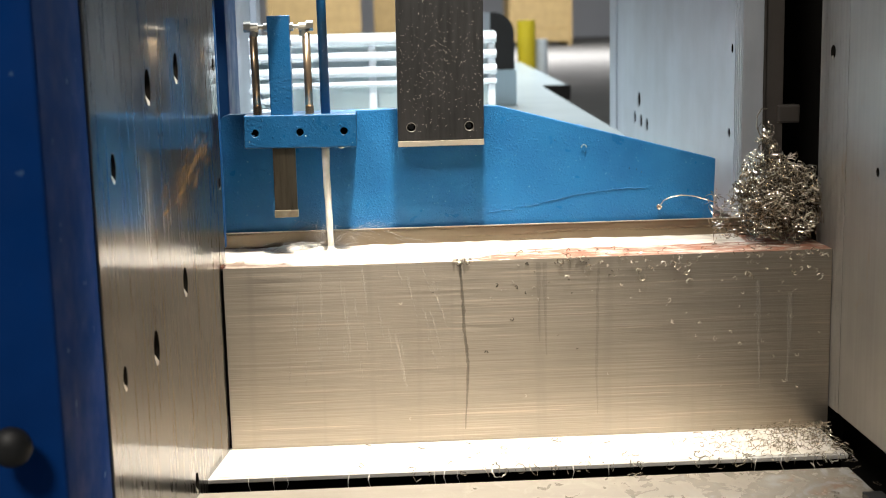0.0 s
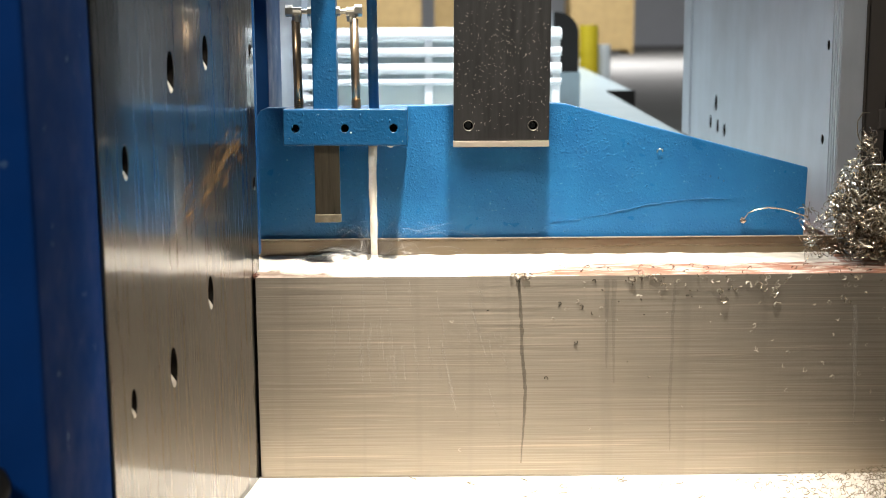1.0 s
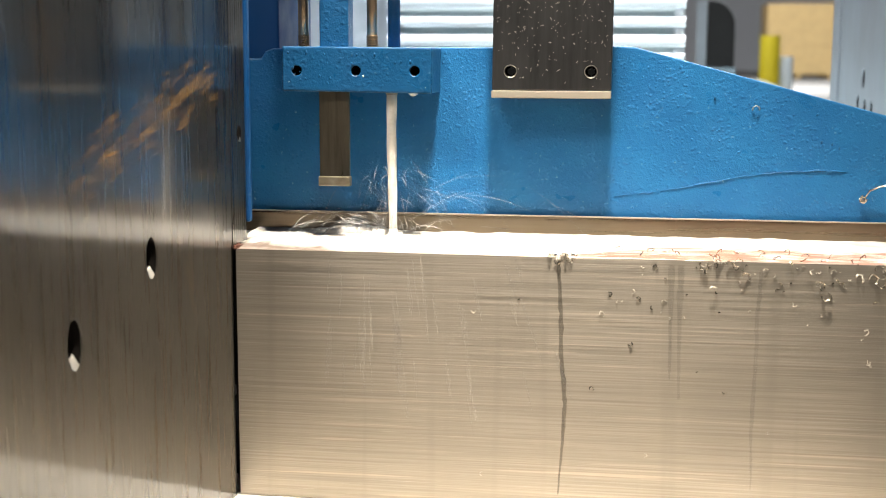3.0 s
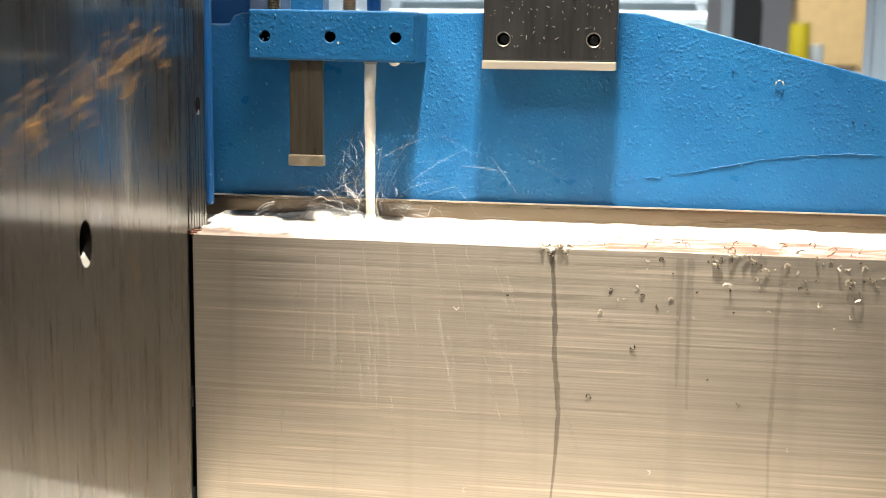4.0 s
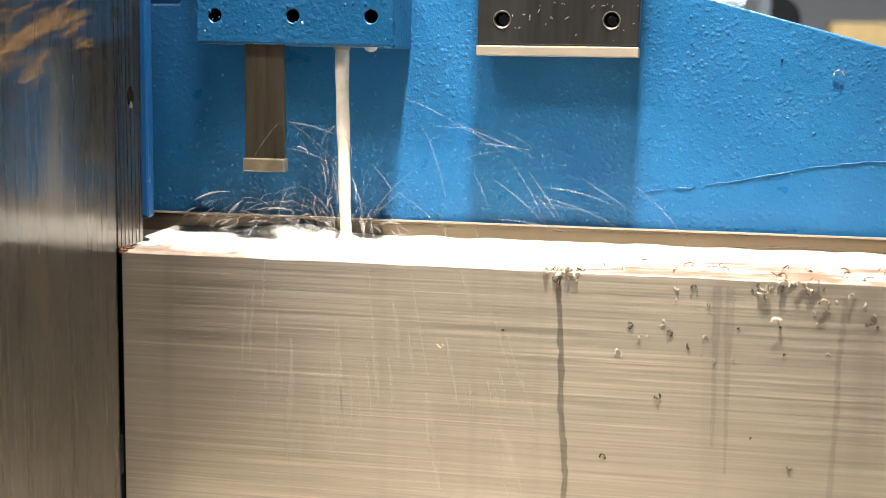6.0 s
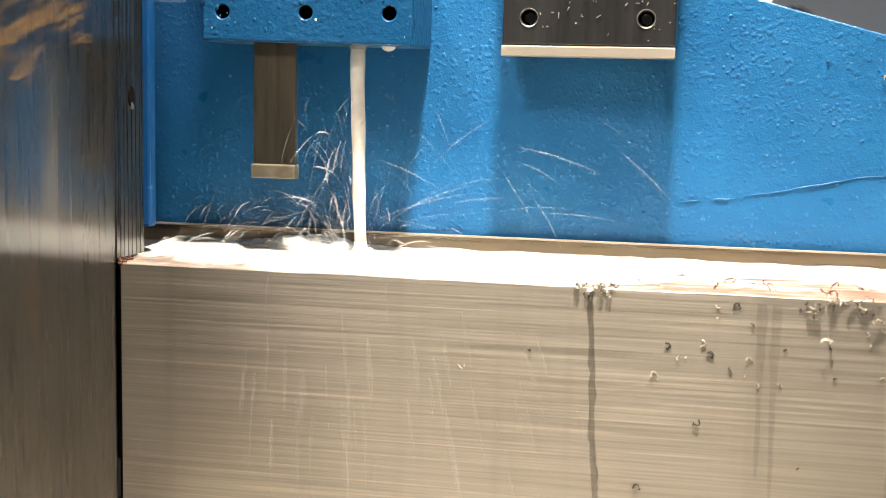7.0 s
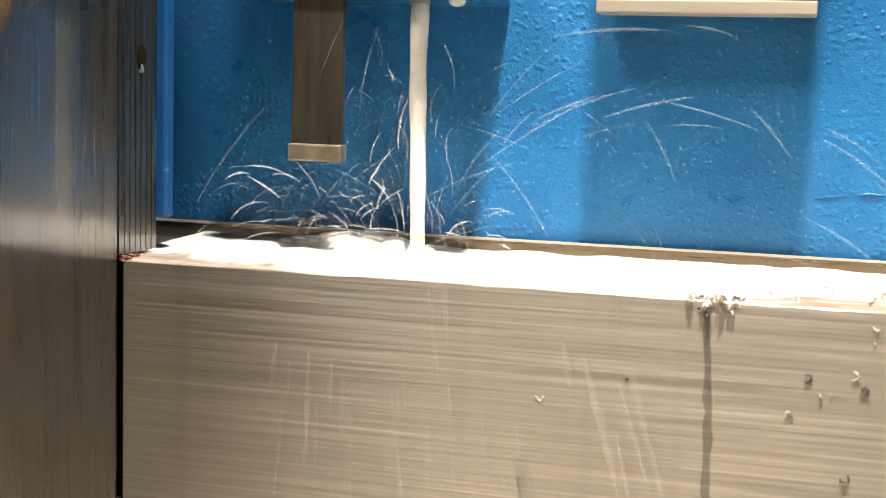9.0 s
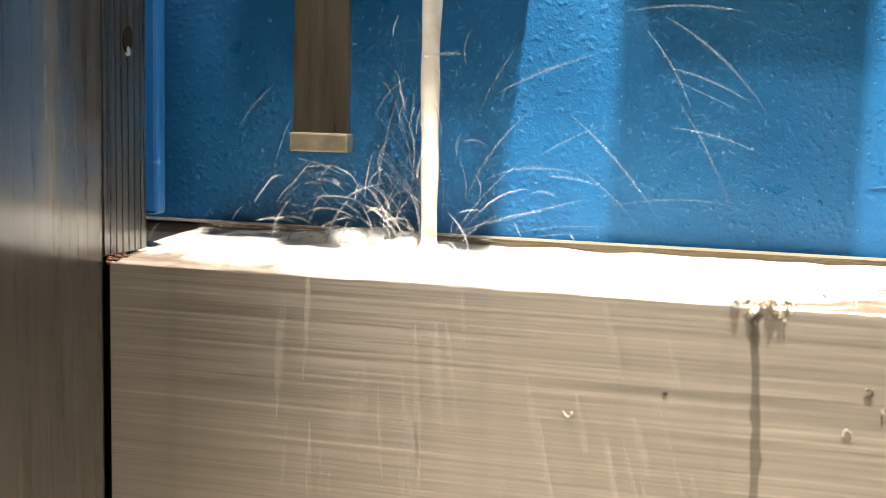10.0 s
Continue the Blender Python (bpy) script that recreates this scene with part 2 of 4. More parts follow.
def plate_look(nt, b):
    """A rubbed cover sheet: grey steel, pale puddles and rust that thicken towards the swarf's end."""
    vec = coords(nt)
    sep = nt.nodes.new("ShaderNodeSeparateXYZ")
    nt.links.new(vec, sep.inputs[0])
    end = number(nt, "MULTIPLY", number(nt, "SUBTRACT", sep.outputs[0], 0.30), 0.55)
    rub = noise_tex(nt, coords(nt, (3, 30, 3)), 1.0, 5, 0.6)
    puddle = number(nt, "ADD", noise_tex(nt, coords(nt, (1, 0.7, 1)), 38.0, 5, 0.6, 0.6), end)
    rust = number(nt, "ADD", noise_tex(nt, vec, 21.0, 5, 0.65, 0.8), number(nt, "MULTIPLY", end, 1.1))
    col = mixed(nt, rub, (0.27, 0.24, 0.20), (0.42, 0.385, 0.33))
    col = mixed(nt, ramp(nt, rust, [(0.80, grey(0)), (0.95, grey(0.7))]), col, (0.33, 0.15, 0.07))
    col = mixed(nt, ramp(nt, puddle, [(0.76, grey(0)), (0.86, grey(0.6))]), col, (0.56, 0.58, 0.58))
    nt.links.new(col, b.inputs["Base Color"])
    b.inputs["Metallic"].default_value = 0.35
    nt.links.new(ramp(nt, puddle, [(0.55, grey(0.5)), (0.75, grey(0.14))]), b.inputs["Roughness"])
    bump(nt, b, puddle, 0.3, 0.002)


M_PLATE = material("rubbed_plate_steel", plate_look)
M_GUIDE = steel("dark_guide_steel", (0.038, 0.0375, 0.037), (0.098, 0.096, 0.093), 0.33, (110, 110, 9), 0.75)
M_CLIP = steel("worn_clip_steel", (0.03, 0.026, 0.019), (0.15, 0.127, 0.09), 0.3, (140, 140, 12), 0.8)
M_FOOT = steel("worn_foot_steel", (0.20, 0.16, 0.10), (0.50, 0.43, 0.31), 0.35, (90, 90, 90), 0.8)
M_EDGE = steel("bright_edge_steel", (0.42, 0.36, 0.28), (0.62, 0.55, 0.44), 0.4, (5, 60, 60), 0.5)
# bright steel for the bores' lower countersink, the light put into its colour
M_LIT_RIM = steel("lit_bore_steel", (0.45, 0.42, 0.36), (0.78, 0.74, 0.66), 0.35, (90, 90, 90), 0.6)
M_BLADE = steel("blade_steel", (0.13, 0.10, 0.07), (0.25, 0.20, 0.14), 0.28, (2, 2, 120), 0.85)
M_ROD = steel("bronzed_rod", (0.30, 0.20, 0.12), (0.56, 0.42, 0.28), 0.28, (40, 40, 2), 0.9)
M_FIT = steel("zinc_fitting", (0.38, 0.36, 0.30), (0.68, 0.64, 0.54), 0.3, (20, 20, 20), 0.9)
M_FAR = steel("cool_plate_steel", (0.39, 0.43, 0.48), (0.53, 0.58, 0.64), 0.36, (20, 20, 2), 0.45)
M_SWARF = steel("swarf_steel", (0.10, 0.083, 0.060), (0.86, 0.77, 0.63), 0.2, (160, 160, 160), 0.95)
M_BLUE = painted("blue_cast_enamel", (0.021, 0.157, 0.362), (0.014, 0.118, 0.295), 300.0, 0.52)
M_BLUEB = painted("blue_block_enamel", (0.010, 0.088, 0.215), (0.007, 0.070, 0.175), 230.0, 0.40)
M_SMOOTH = painted("blue_sheet_enamel", (0.002, 0.056, 0.175), (0.0015, 0.046, 0.15), 60.0, 0.05, 0.5)
M_NAVY = painted("blue_frame_enamel", (0.0006, 0.040, 0.205), (0.0004, 0.034, 0.175), 50.0, 0.04, 0.85)
M_NAVY.node_tree.nodes["Principled BSDF"].inputs["Specular IOR Level"].default_value = 0.12
M_BLACK = plain("black_rubber", (0.012, 0.012, 0.013), 0.55)
# near-black that stands for shade in gaps and behind parts
M_DARK = plain("shaded_recess", (0.010, 0.009, 0.008), 0.9, gloss=0.1)
M_DARKP = plain("dark_housing_paint", (0.052, 0.045, 0.040), 0.5)
# near-black for hole insides, their shade put into the colour
M_HOLE = plain("shaded_hole", (0.008, 0.007, 0.006), 0.9, gloss=0.0)
M_CRUST = plain("rust_crust", (0.085, 0.028, 0.014), 0.6, 0, 0.5, 400)
M_WHITE = plain("white_rail_paint", (0.74, 0.79, 0.82), 0.35, 0, 0.06)
M_TABLE = plain("pale_table_sheet", (0.62, 0.70, 0.70), 0.25, 0, 0.12, 6)
# colour of the upright's reflection in the wet table
M_REFLECTION = plain("reflection_pale_blue", (0.42, 0.56, 0.66), 0.25, 0, 0.12, 6)
M_YELLOW = plain("yellow_post_paint", (0.72, 0.55, 0.02), 0.5, 0, 0.1)
M_WOOD = plain("crate_wood", (0.46, 0.33, 0.14), 0.8, 0, 0.3, 3)
M_FLOOR = plain("hall_floor_concrete", (0.25, 0.245, 0.225), 0.85, 0, 0.2, 0.7, 0.2)
M_WALL = plain("hall_wall_sheet", (0.55, 0.57, 0.58), 0.7, 0, 0.08, 0.4)
M_WET = see_through("wet_run_on_steel", (0.17, 0.148, 0.115), 0.25, 0.44, 0.5)
M_FAINT = see_through("faint_run_on_steel", (0.17, 0.15, 0.115), 0.3, 0.15, 0.5)
M_PALE = see_through("dried_run_on_steel", (0.60, 0.57, 0.52), 0.5, 0.15, 0.2)
M_BRIGHT = steel("pale_chip_steel", (0.50, 0.45, 0.37), (0.80, 0.74, 0.63), 0.3, (300, 300, 300), 0.35)
M_CHIP = steel("dark_chip_steel", (0.05, 0.045, 0.04), (0.30, 0.27, 0.22), 0.25, (300, 300, 300), 0.9)

# ---- mesh helpers ----


def link(name, bm, mat, smooth=False):
    me = bpy.data.meshes.new(name)
    bmesh.ops.recalc_face_normals(bm, faces=bm.faces)
    bm.to_mesh(me)
    bm.free()
    for m in (mat if isinstance(mat, (list, tuple)) else [mat]):
        me.materials.append(m)
    if smooth:
        for p in me.polygons:
            p.use_smooth = True
    return new(name, me)


def part(name, bm, mat, parent, label="", smooth=False):
    ob = link(name, bm, mat, smooth)
    ob.parent = parent
    if label:
        ob["label"] = label
    return ob


def base(name, label, category, at=(0, 0, 0), group="", kind=""):
    ob = new(name)
    ob.empty_display_size = 0.02
    ob.location = at
    return tagged(ob, label, category, group, kind)


def box(x0, x1, y0, y1, z0, z1, bevel=0.0, segs=2, bm=None):
    bm = bm or bmesh.new()
    r = bmesh.ops.create_cube(bm, size=1.0)
    vs = r["verts"]
    for v in vs:
        v.co = Vector(((x0 + x1) / 2 + v.co.x * (x1 - x0), (y0 + y1) / 2 + v.co.y * (y1 - y0), (z0 + z1) / 2 + v.co.z * (z1 - z0)))
    if bevel:
        es = list({e for v in vs for e in v.link_edges})
        bmesh.ops.bevel(bm, geom=es, offset=bevel, segments=segs, affect="EDGES", profile=0.6)
    return bm


def rod(a, b, r, n=16, r2=None, bm=None, caps=True):
    bm = bm or bmesh.new()
    a, b = Vector(a), Vector(b)
    m = Matrix.Translation((a + b) / 2) @ (b - a).to_track_quat("Z", "Y").to_matrix().to_4x4()
    bmesh.ops.create_cone(bm, cap_ends=caps, segments=n, radius1=r, radius2=r if r2 is None else r2, depth=(b - a).length, matrix=m)
    return bm


def tube(points, radius, n=5, bm=None, taper=False, flat=1.0):
    """A tube along a list of points."""
    bm = bm or bmesh.new()
    pts = [Vector(p) for p in points]
    rings = []
    for i, p in enumerate(pts):
        d = (pts[min(i + 1, len(pts) - 1)] - pts[max(i - 1, 0)]).normalized()
        u = d.orthogonal().normalized()
        w = d.cross(u)
        k = radius
        if taper:
            f = i / (len(pts) - 1)
            k = radius * max(0.12, math.sin(math.pi * min(1, 0.08 + 0.9 * f)))
        rings.append([bm.verts.new(p + k * (math.cos(2 * math.pi * j / n) * u + flat * math.sin(2 * math.pi * j / n) * w)) for j in range(n)])
    for r0, r1 in zip(rings, rings[1:]):
        for j in range(n):
            bm.faces.new((r0[j], r0[(j + 1) % n], r1[(j + 1) % n], r1[j]))
    bm.faces.new(rings[0][::-1])
    bm.faces.new(rings[-1])
    return bm


def pierced(outline, holes, thick, m, segs=20, sink=0.86, lift=0.0, narrow=1.0):
    """A plate with blind holes: outline and holes (u, v, radius, depth) in its face plane, thickness away from the viewer, laid by m.
    sink: the bore over the countersink; lift: how far the bore sits above its middle; narrow: a slot's width over its height."""
    bm = bmesh.new()
    fv = [bm.verts.new((u, v, 0)) for u, v in outline]
    loop = [bm.edges.new((fv[i], fv[(i + 1) % len(fv)])) for i in range(len(fv))]
    rims = []
    for u, v, r, d in holes:
        ring = [bm.verts.new((u + narrow * r * math.cos(2 * math.pi * j / segs), v + r * math.sin(2 * math.pi * j / segs), 0)) for j in range(segs)]
        loop += [bm.edges.new((ring[j], ring[(j + 1) % segs])) for j in range(segs)]
        rims.append((ring, d, (u, v), r))
    bmesh.ops.triangle_fill(bm, use_beauty=True, use_dissolve=False, edges=loop, normal=(0, 0, 1))
    for ring, d, (u, v), r in rims:
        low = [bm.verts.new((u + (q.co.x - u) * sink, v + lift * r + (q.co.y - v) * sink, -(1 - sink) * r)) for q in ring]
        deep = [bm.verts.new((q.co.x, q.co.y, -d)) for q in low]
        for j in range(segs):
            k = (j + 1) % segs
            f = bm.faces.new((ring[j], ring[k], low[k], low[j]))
            # painted light: lower countersink faces bright, the rest in the hole's dark
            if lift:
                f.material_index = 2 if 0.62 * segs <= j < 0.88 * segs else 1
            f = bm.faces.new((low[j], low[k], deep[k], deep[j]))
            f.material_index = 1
        f = bm.faces.new(deep)
        f.material_index = 1
    bv = [bm.verts.new((u, v, -thick)) for u, v in outline]
    for i in range(len(fv)):
        j = (i + 1) % len(fv)
        bm.faces.new((fv[i], fv[j], bv[j], bv[i]))
    bm.faces.new(bv[::-1])
    bm.transform(m)
    return bm


def soft_edges(ob, width, segs=2):
    md = ob.modifiers.new("edge", "BEVEL")
    md.width, md.segments, md.limit_method, md.angle_limit = width, segs, "ANGLE", radians(50)
    return ob


def facing(x, y, z):
    """Face plane looking towards -y: u along x, v up."""
    return Matrix(((1, 0, 0, x), (0, 0, -1, y), (0, 1, 0, z), (0, 0, 0, 1)))


def rounded(x0, x1, z0, z1, r, n=4):
    pts = []
    for cx, cz, a0 in ((x1 - r, z0 + r, -90), (x1 - r, z1 - r, 0), (x0 + r, z1 - r, 90), (x0 + r, z0 + r, 180)):
        for i in range(n + 1):
            a = radians(a0 + 90 * i / n)
            pts.append((cx + r * math.cos(a), cz + r * math.sin(a)))
    return pts


# ---- the hall ----
FLOOR_Z = -0.62
tagged(link("floor", box(-40, 40, -12, 90, FLOOR_Z - 0.2, FLOOR_Z), M_FLOOR), "grey concrete hall floor, faintly stained", "floor", kind="structure")
for nm, b in (("wall_north", (-40, 40, 90, 90.3, FLOOR_Z, 12)), ("wall_south", (-40, 40, -12.3, -12, FLOOR_Z, 12)),
              ("wall_west", (-40.3, -40, -12, 90, FLOOR_Z, 12)), ("wall_east", (40, 40.3, -12, 90, FLOOR_Z, 12))):
    tagged(link(nm, box(*b), M_WALL), "pale grey sheet-metal hall wall", "wall", kind="structure")
tagged(link("ceiling", box(-40, 40, -12, 90, 12, 12.3), M_WALL), "pale grey sheet-metal hall ceiling", "ceiling", kind="structure")

# ---- the saw: bed, block, jaws ----
W, H = 0.80, 0.243          # the block's width and height
FLARE = 0.138               # the fixed jaw opens slightly towards the viewer


def machine_bed():
    bed = base("saw_bed", "bright steel saw bed wet with coolant, strewn with swarf", "machine bed")
    soft_edges(part("bed_slab", box(-0.02, 0.787, -0.112, 0.60, -0.006, 0.0), M_BED, bed), 0.001)
    # set back and blackened, as the shade under the bed's edge
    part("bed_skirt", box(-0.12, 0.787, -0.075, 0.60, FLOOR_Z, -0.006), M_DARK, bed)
    return bed


def front_plate():
    fp = base("front_plate", "rubbed steel cover plate before the saw bed, rust-stained", "cover plate")
    soft_edges(part("cover_sheet", box(-0.10, 0.775, -0.70, -0.146, -0.02, -0.004), M_PLATE, fp), 0.002)
    part("cover_support", box(-0.06, 0.74, -0.66, -0.20, FLOOR_Z, -0.02), M_DARKP, fp)
    soft_edges(part("corner_step", box(0.752, 0.775, -0.33, -0.25, -0.004, 0.004), M_BLACK, fp, "black stop at the plate's corner"), 0.001)
    return fp


def steel_block():
    """A thick slab of steel: sawn end towards the viewer, rust-red rolled top."""
    bm = bmesh.new()
    n = 60
    rnd = random.Random(3)
    front, top, back, low = [], [], [], []
    for i in range(n + 1):
        x = 0.0026 + (W - 0.0036) * i / n
        j = 0.00025 * rnd.uniform(-1, 1)
        low.append(bm.verts.new((x, 0, 0.0005)))
        front.append(bm.verts.new((x, 0, H - 0.0004 + j)))
        top.append(bm.verts.new((x, 0.0005 + j, H)))
        back.append(bm.verts.new((x, 0.46, H)))
    lowb = [bm.verts.new((v.co.x, 0.46, 0.0005)) for v in low]
    for i in range(n):
        bm.faces.new((low[i], low[i + 1], front[i + 1], front[i]))
        bm.faces.new((front[i], front[i + 1], top[i + 1], top[i]))
        f = bm.faces.new((top[i], top[i + 1], back[i + 1], back[i]))
        f.material_index = 1
        bm.faces.new((lowb[i], back[i], back[i + 1], lowb[i + 1]))
        bm.faces.new((low[i], lowb[i], lowb[i + 1], low[i + 1]))
    for k in (0, n):
        bm.faces.new((low[k], front[k], top[k], back[k], lowb[k]))
    ob = link("steel_block", bm, (M_SAWN, M_SCALE))
    return tagged(ob, "thick steel slab with sawn brushed face and rust-red top, clamped", "workpiece")


def jaw_matrix_left(flare):
    # u runs along the jaw towards the viewer, v up, the face looks to +x
    d = Vector((-flare, -1, 0)).normalized()
    nrm = Vector((1, -flare, 0)).normalized()
    return Matrix(((d.x, 0, nrm.x, 0), (d.y, 0, nrm.y, 0), (0, 1, 0, 0), (0, 0, 0, 1)))


def left_jaw():
    jaw = base("vise_jaw", "oily ground steel vise jaw with bolt holes and brown stain", "vise jaw")
    m = jaw_matrix_left(FLARE)
    holes = [(u, v, r, 0.03) for u, v, r in ((0.157, 0.257, 0.0175), (0.277, 0.209, 0.0195), (0.381, 0.204, 0.013), (0.253, 0.487, 0.0195), (0.147, 0.503, 0.0175), (0.376, 0.414, 0.015), (0.157, 0.012, 0.013))]
    outline = [(0.001, -0.036), (0.432, -0.036), (0.432, 0.605), (0.001, 0.605)]
    soft_edges(part("jaw_plate", pierced(outline, holes, 0.045, m, sink=0.74, lift=0.24, narrow=0.47), (M_JAW, M_HOLE, M_LIT_RIM), jaw), 0.0012)
    m = jaw_matrix_left(0.074)
    # the grooved edge strip beside the blade
    strip = bmesh.new()
    for i in range(7):
        u0 = -0.036 + i * 0.0053
        g = pierced([(u0, 0.2462), (u0 + 0.0044, 0.2462), (u0 + 0.0044, 0.80), (u0, 0.80)], [], 0.040, m)
        me = bpy.data.meshes.new("tmp")
        g.to_mesh(me)
        g.free()
        strip.from_mesh(me)
        bpy.data.meshes.remove(me)
    part("edge_strip", strip, M_JAW, jaw, "grooved steel edge strip")
    part("strip_backing", pierced([(-0.035, 0.2456), (0.002, 0.2456), (0.002, 0.80), (-0.035, 0.80)], [], 0.036, m @ Matrix.Translation((0, 0, -0.0016))), M_JAW, jaw)
    for v in (0.351, 0.503, 0.655):
        # dark disc stands for the bore's shade, bright stub for its lit lower lip
        scr = rod((-0.020, v, -0.001), (-0.020, v, 0.0008), 0.0068, 20)
        for f in scr.faces:
            f.material_index = 1
        rod((-0.020, v - 0.0062, -0.001), (-0.020, v - 0.0058, 0.0012), 0.0024, 14, bm=scr)
        for q in scr.verts:
            q.co.x = -0.020 + 0.55 * (q.co.x + 0.020)
        scr.transform(m)
        part("countersunk_screw", scr, (M_FIT, M_HOLE), jaw)
    # added black filler: the seam here is only a shaded gap
    part("seam_shade_strip", box(-0.0006, 0.0024, 0.0035, 0.036, 0.001, H - 0.004), M_DARK, jaw, "black filler standing for the shaded seam beside the block")
    part("jaw_foot", box(-0.10, 0.0030, 0.0375, 0.42, 0.10, H - 0.0004), M_GUIDE, jaw, "steel rest behind the jaw")
    rnd = random.Random(61)
    crust = bmesh.new()
    for i in range(26):
        bmesh.ops.create_icosphere(crust, subdivisions=1, radius=rnd.uniform(0.0006, 0.0019), matrix=Matrix.Translation((rnd.uniform(-0.001, 0.005), rnd.uniform(-0.001, 0.022), H + rnd.uniform(-0.0004, 0.0022))) @ Matrix.Diagonal((1.4, 1.2, 0.7, 1)))
    part("rust_crust", crust, M_CRUST, jaw, "dark rust crust at the jaw's foot")
    # dried coolant run on the face
    rb = bmesh.new()
    bmesh.ops.create_grid(rb, x_segments=12, y_segments=4, size=1.0)
    for q in rb.verts:
        q.co.x, q.co.y = q.co.x * 0.14, q.co.y * 0.033
    st = part("coolant_stain", rb, M_RUST, jaw, "brown dried coolant run")
    st.matrix_world = jaw_matrix_left(FLARE) @ Matrix.Translation((0.150, 0.369, 0.0006)) @ Matrix.Rotation(radians(-17.0), 4, "Z")
    return jaw


def right_jaw():
    jaw = base("vise_jaw", "ground steel vise jaw with grooved edge, dusted with swarf", "vise jaw")
    # u runs away from the viewer, the face looks to -x
    m = Matrix(((0, 0, -1, W), (1, 0, 0, 0), (0, 1, 0, 0), (0, 0, 0, 1)))
    holes = [(-0.14, 0.36, 0.0065, 0.012), (-0.14, 0.62, 0.0065, 0.012)]
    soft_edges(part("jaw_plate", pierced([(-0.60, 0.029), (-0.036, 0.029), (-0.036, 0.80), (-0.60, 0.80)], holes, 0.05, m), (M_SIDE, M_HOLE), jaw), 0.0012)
    strip = bmesh.new()
    for i in range(10):
        u0 = -0.035 + i * 0.0102
        g = pierced([(u0, 0.029), (u0 + 0.0096, 0.029), (u0 + 0.0096, 0.80), (u0, 0.80)], [], 0.044, m)
        me = bpy.data.meshes.new("tmp")
        g.to_mesh(me)
        g.free()
        strip.from_mesh(me)
        bpy.data.meshes.remove(me)
    part("edge_strip", strip, M_SIDE, jaw, "grooved steel edge strip")
    part("strip_backing", pierced([(-0.036, 0.029), (0.066, 0.029), (0.066, 0.80), (-0.036, 0.80)], [], 0.044, m @ Matrix.Translation((0, 0, -0.002))), M_SIDE, jaw)
    for v in (0.499, 0.70):
        # again a dark disc as the bore's shade and a stub as its glint
        scr = rod((0.020, v, -0.001), (0.020, v, 0.0004), 0.0085, 20)
        for f in scr.faces:
            f.material_index = 1
        rod((0.020, v - 0.007, -0.001), (0.020, v - 0.007, 0.0009), 0.0026, 14, bm=scr)
        scr.transform(m)
        part("countersunk_screw", scr, (M_FIT, M_HOLE), jaw)
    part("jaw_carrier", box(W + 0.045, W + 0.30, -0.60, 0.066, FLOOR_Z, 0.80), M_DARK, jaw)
    return jaw


def frame_column():
    """The blue frame beside the fixed jaw: navy side, brighter front, a black knob on it."""
    fc = base("frame_column", "blue enamelled saw frame column with a black knob", "machine frame")
    x1 = -0.060
    soft_edges(part("column_body", box(-0.60, x1, -0.600, -0.434, FLOOR_Z, 0.62), M_NAVY, fc), 0.003)
    part("column_back", box(-0.60, -0.108, -0.434, 0.03, FLOOR_Z, 0.60), M_NAVY, fc)
    kb = bmesh.new()
    bmesh.ops.create_uvsphere(kb, u_segments=24, v_segments=14, radius=0.017, matrix=Matrix.Translation((-0.097, -0.622, 0.217)) @ Matrix.Diagonal((1, 0.8, 1, 1)))
    rod((-0.097, -0.599, 0.217), (-0.097, -0.612, 0.217), 0.008, bm=kb)
    part("knob", kb, M_BLACK, fc, "black ball knob", True)
    return fc


def blade():
    bm = box(-0.40, 1.05, 0.1285, 0.1300, -0.050, 0.0)
    # a bright back edge
    bl = base("band_saw_blade", "thin steel band saw blade cutting down into the block", "saw blade")
    part("band", bm, M_BLADE, bl)
    part("back_edge", box(-0.40, 1.05, 0.1275, 0.1302, 0.0, 0.0012), M_EDGE, bl, "bright polished back edge")
    return bl


# ---- the head over the cut ----


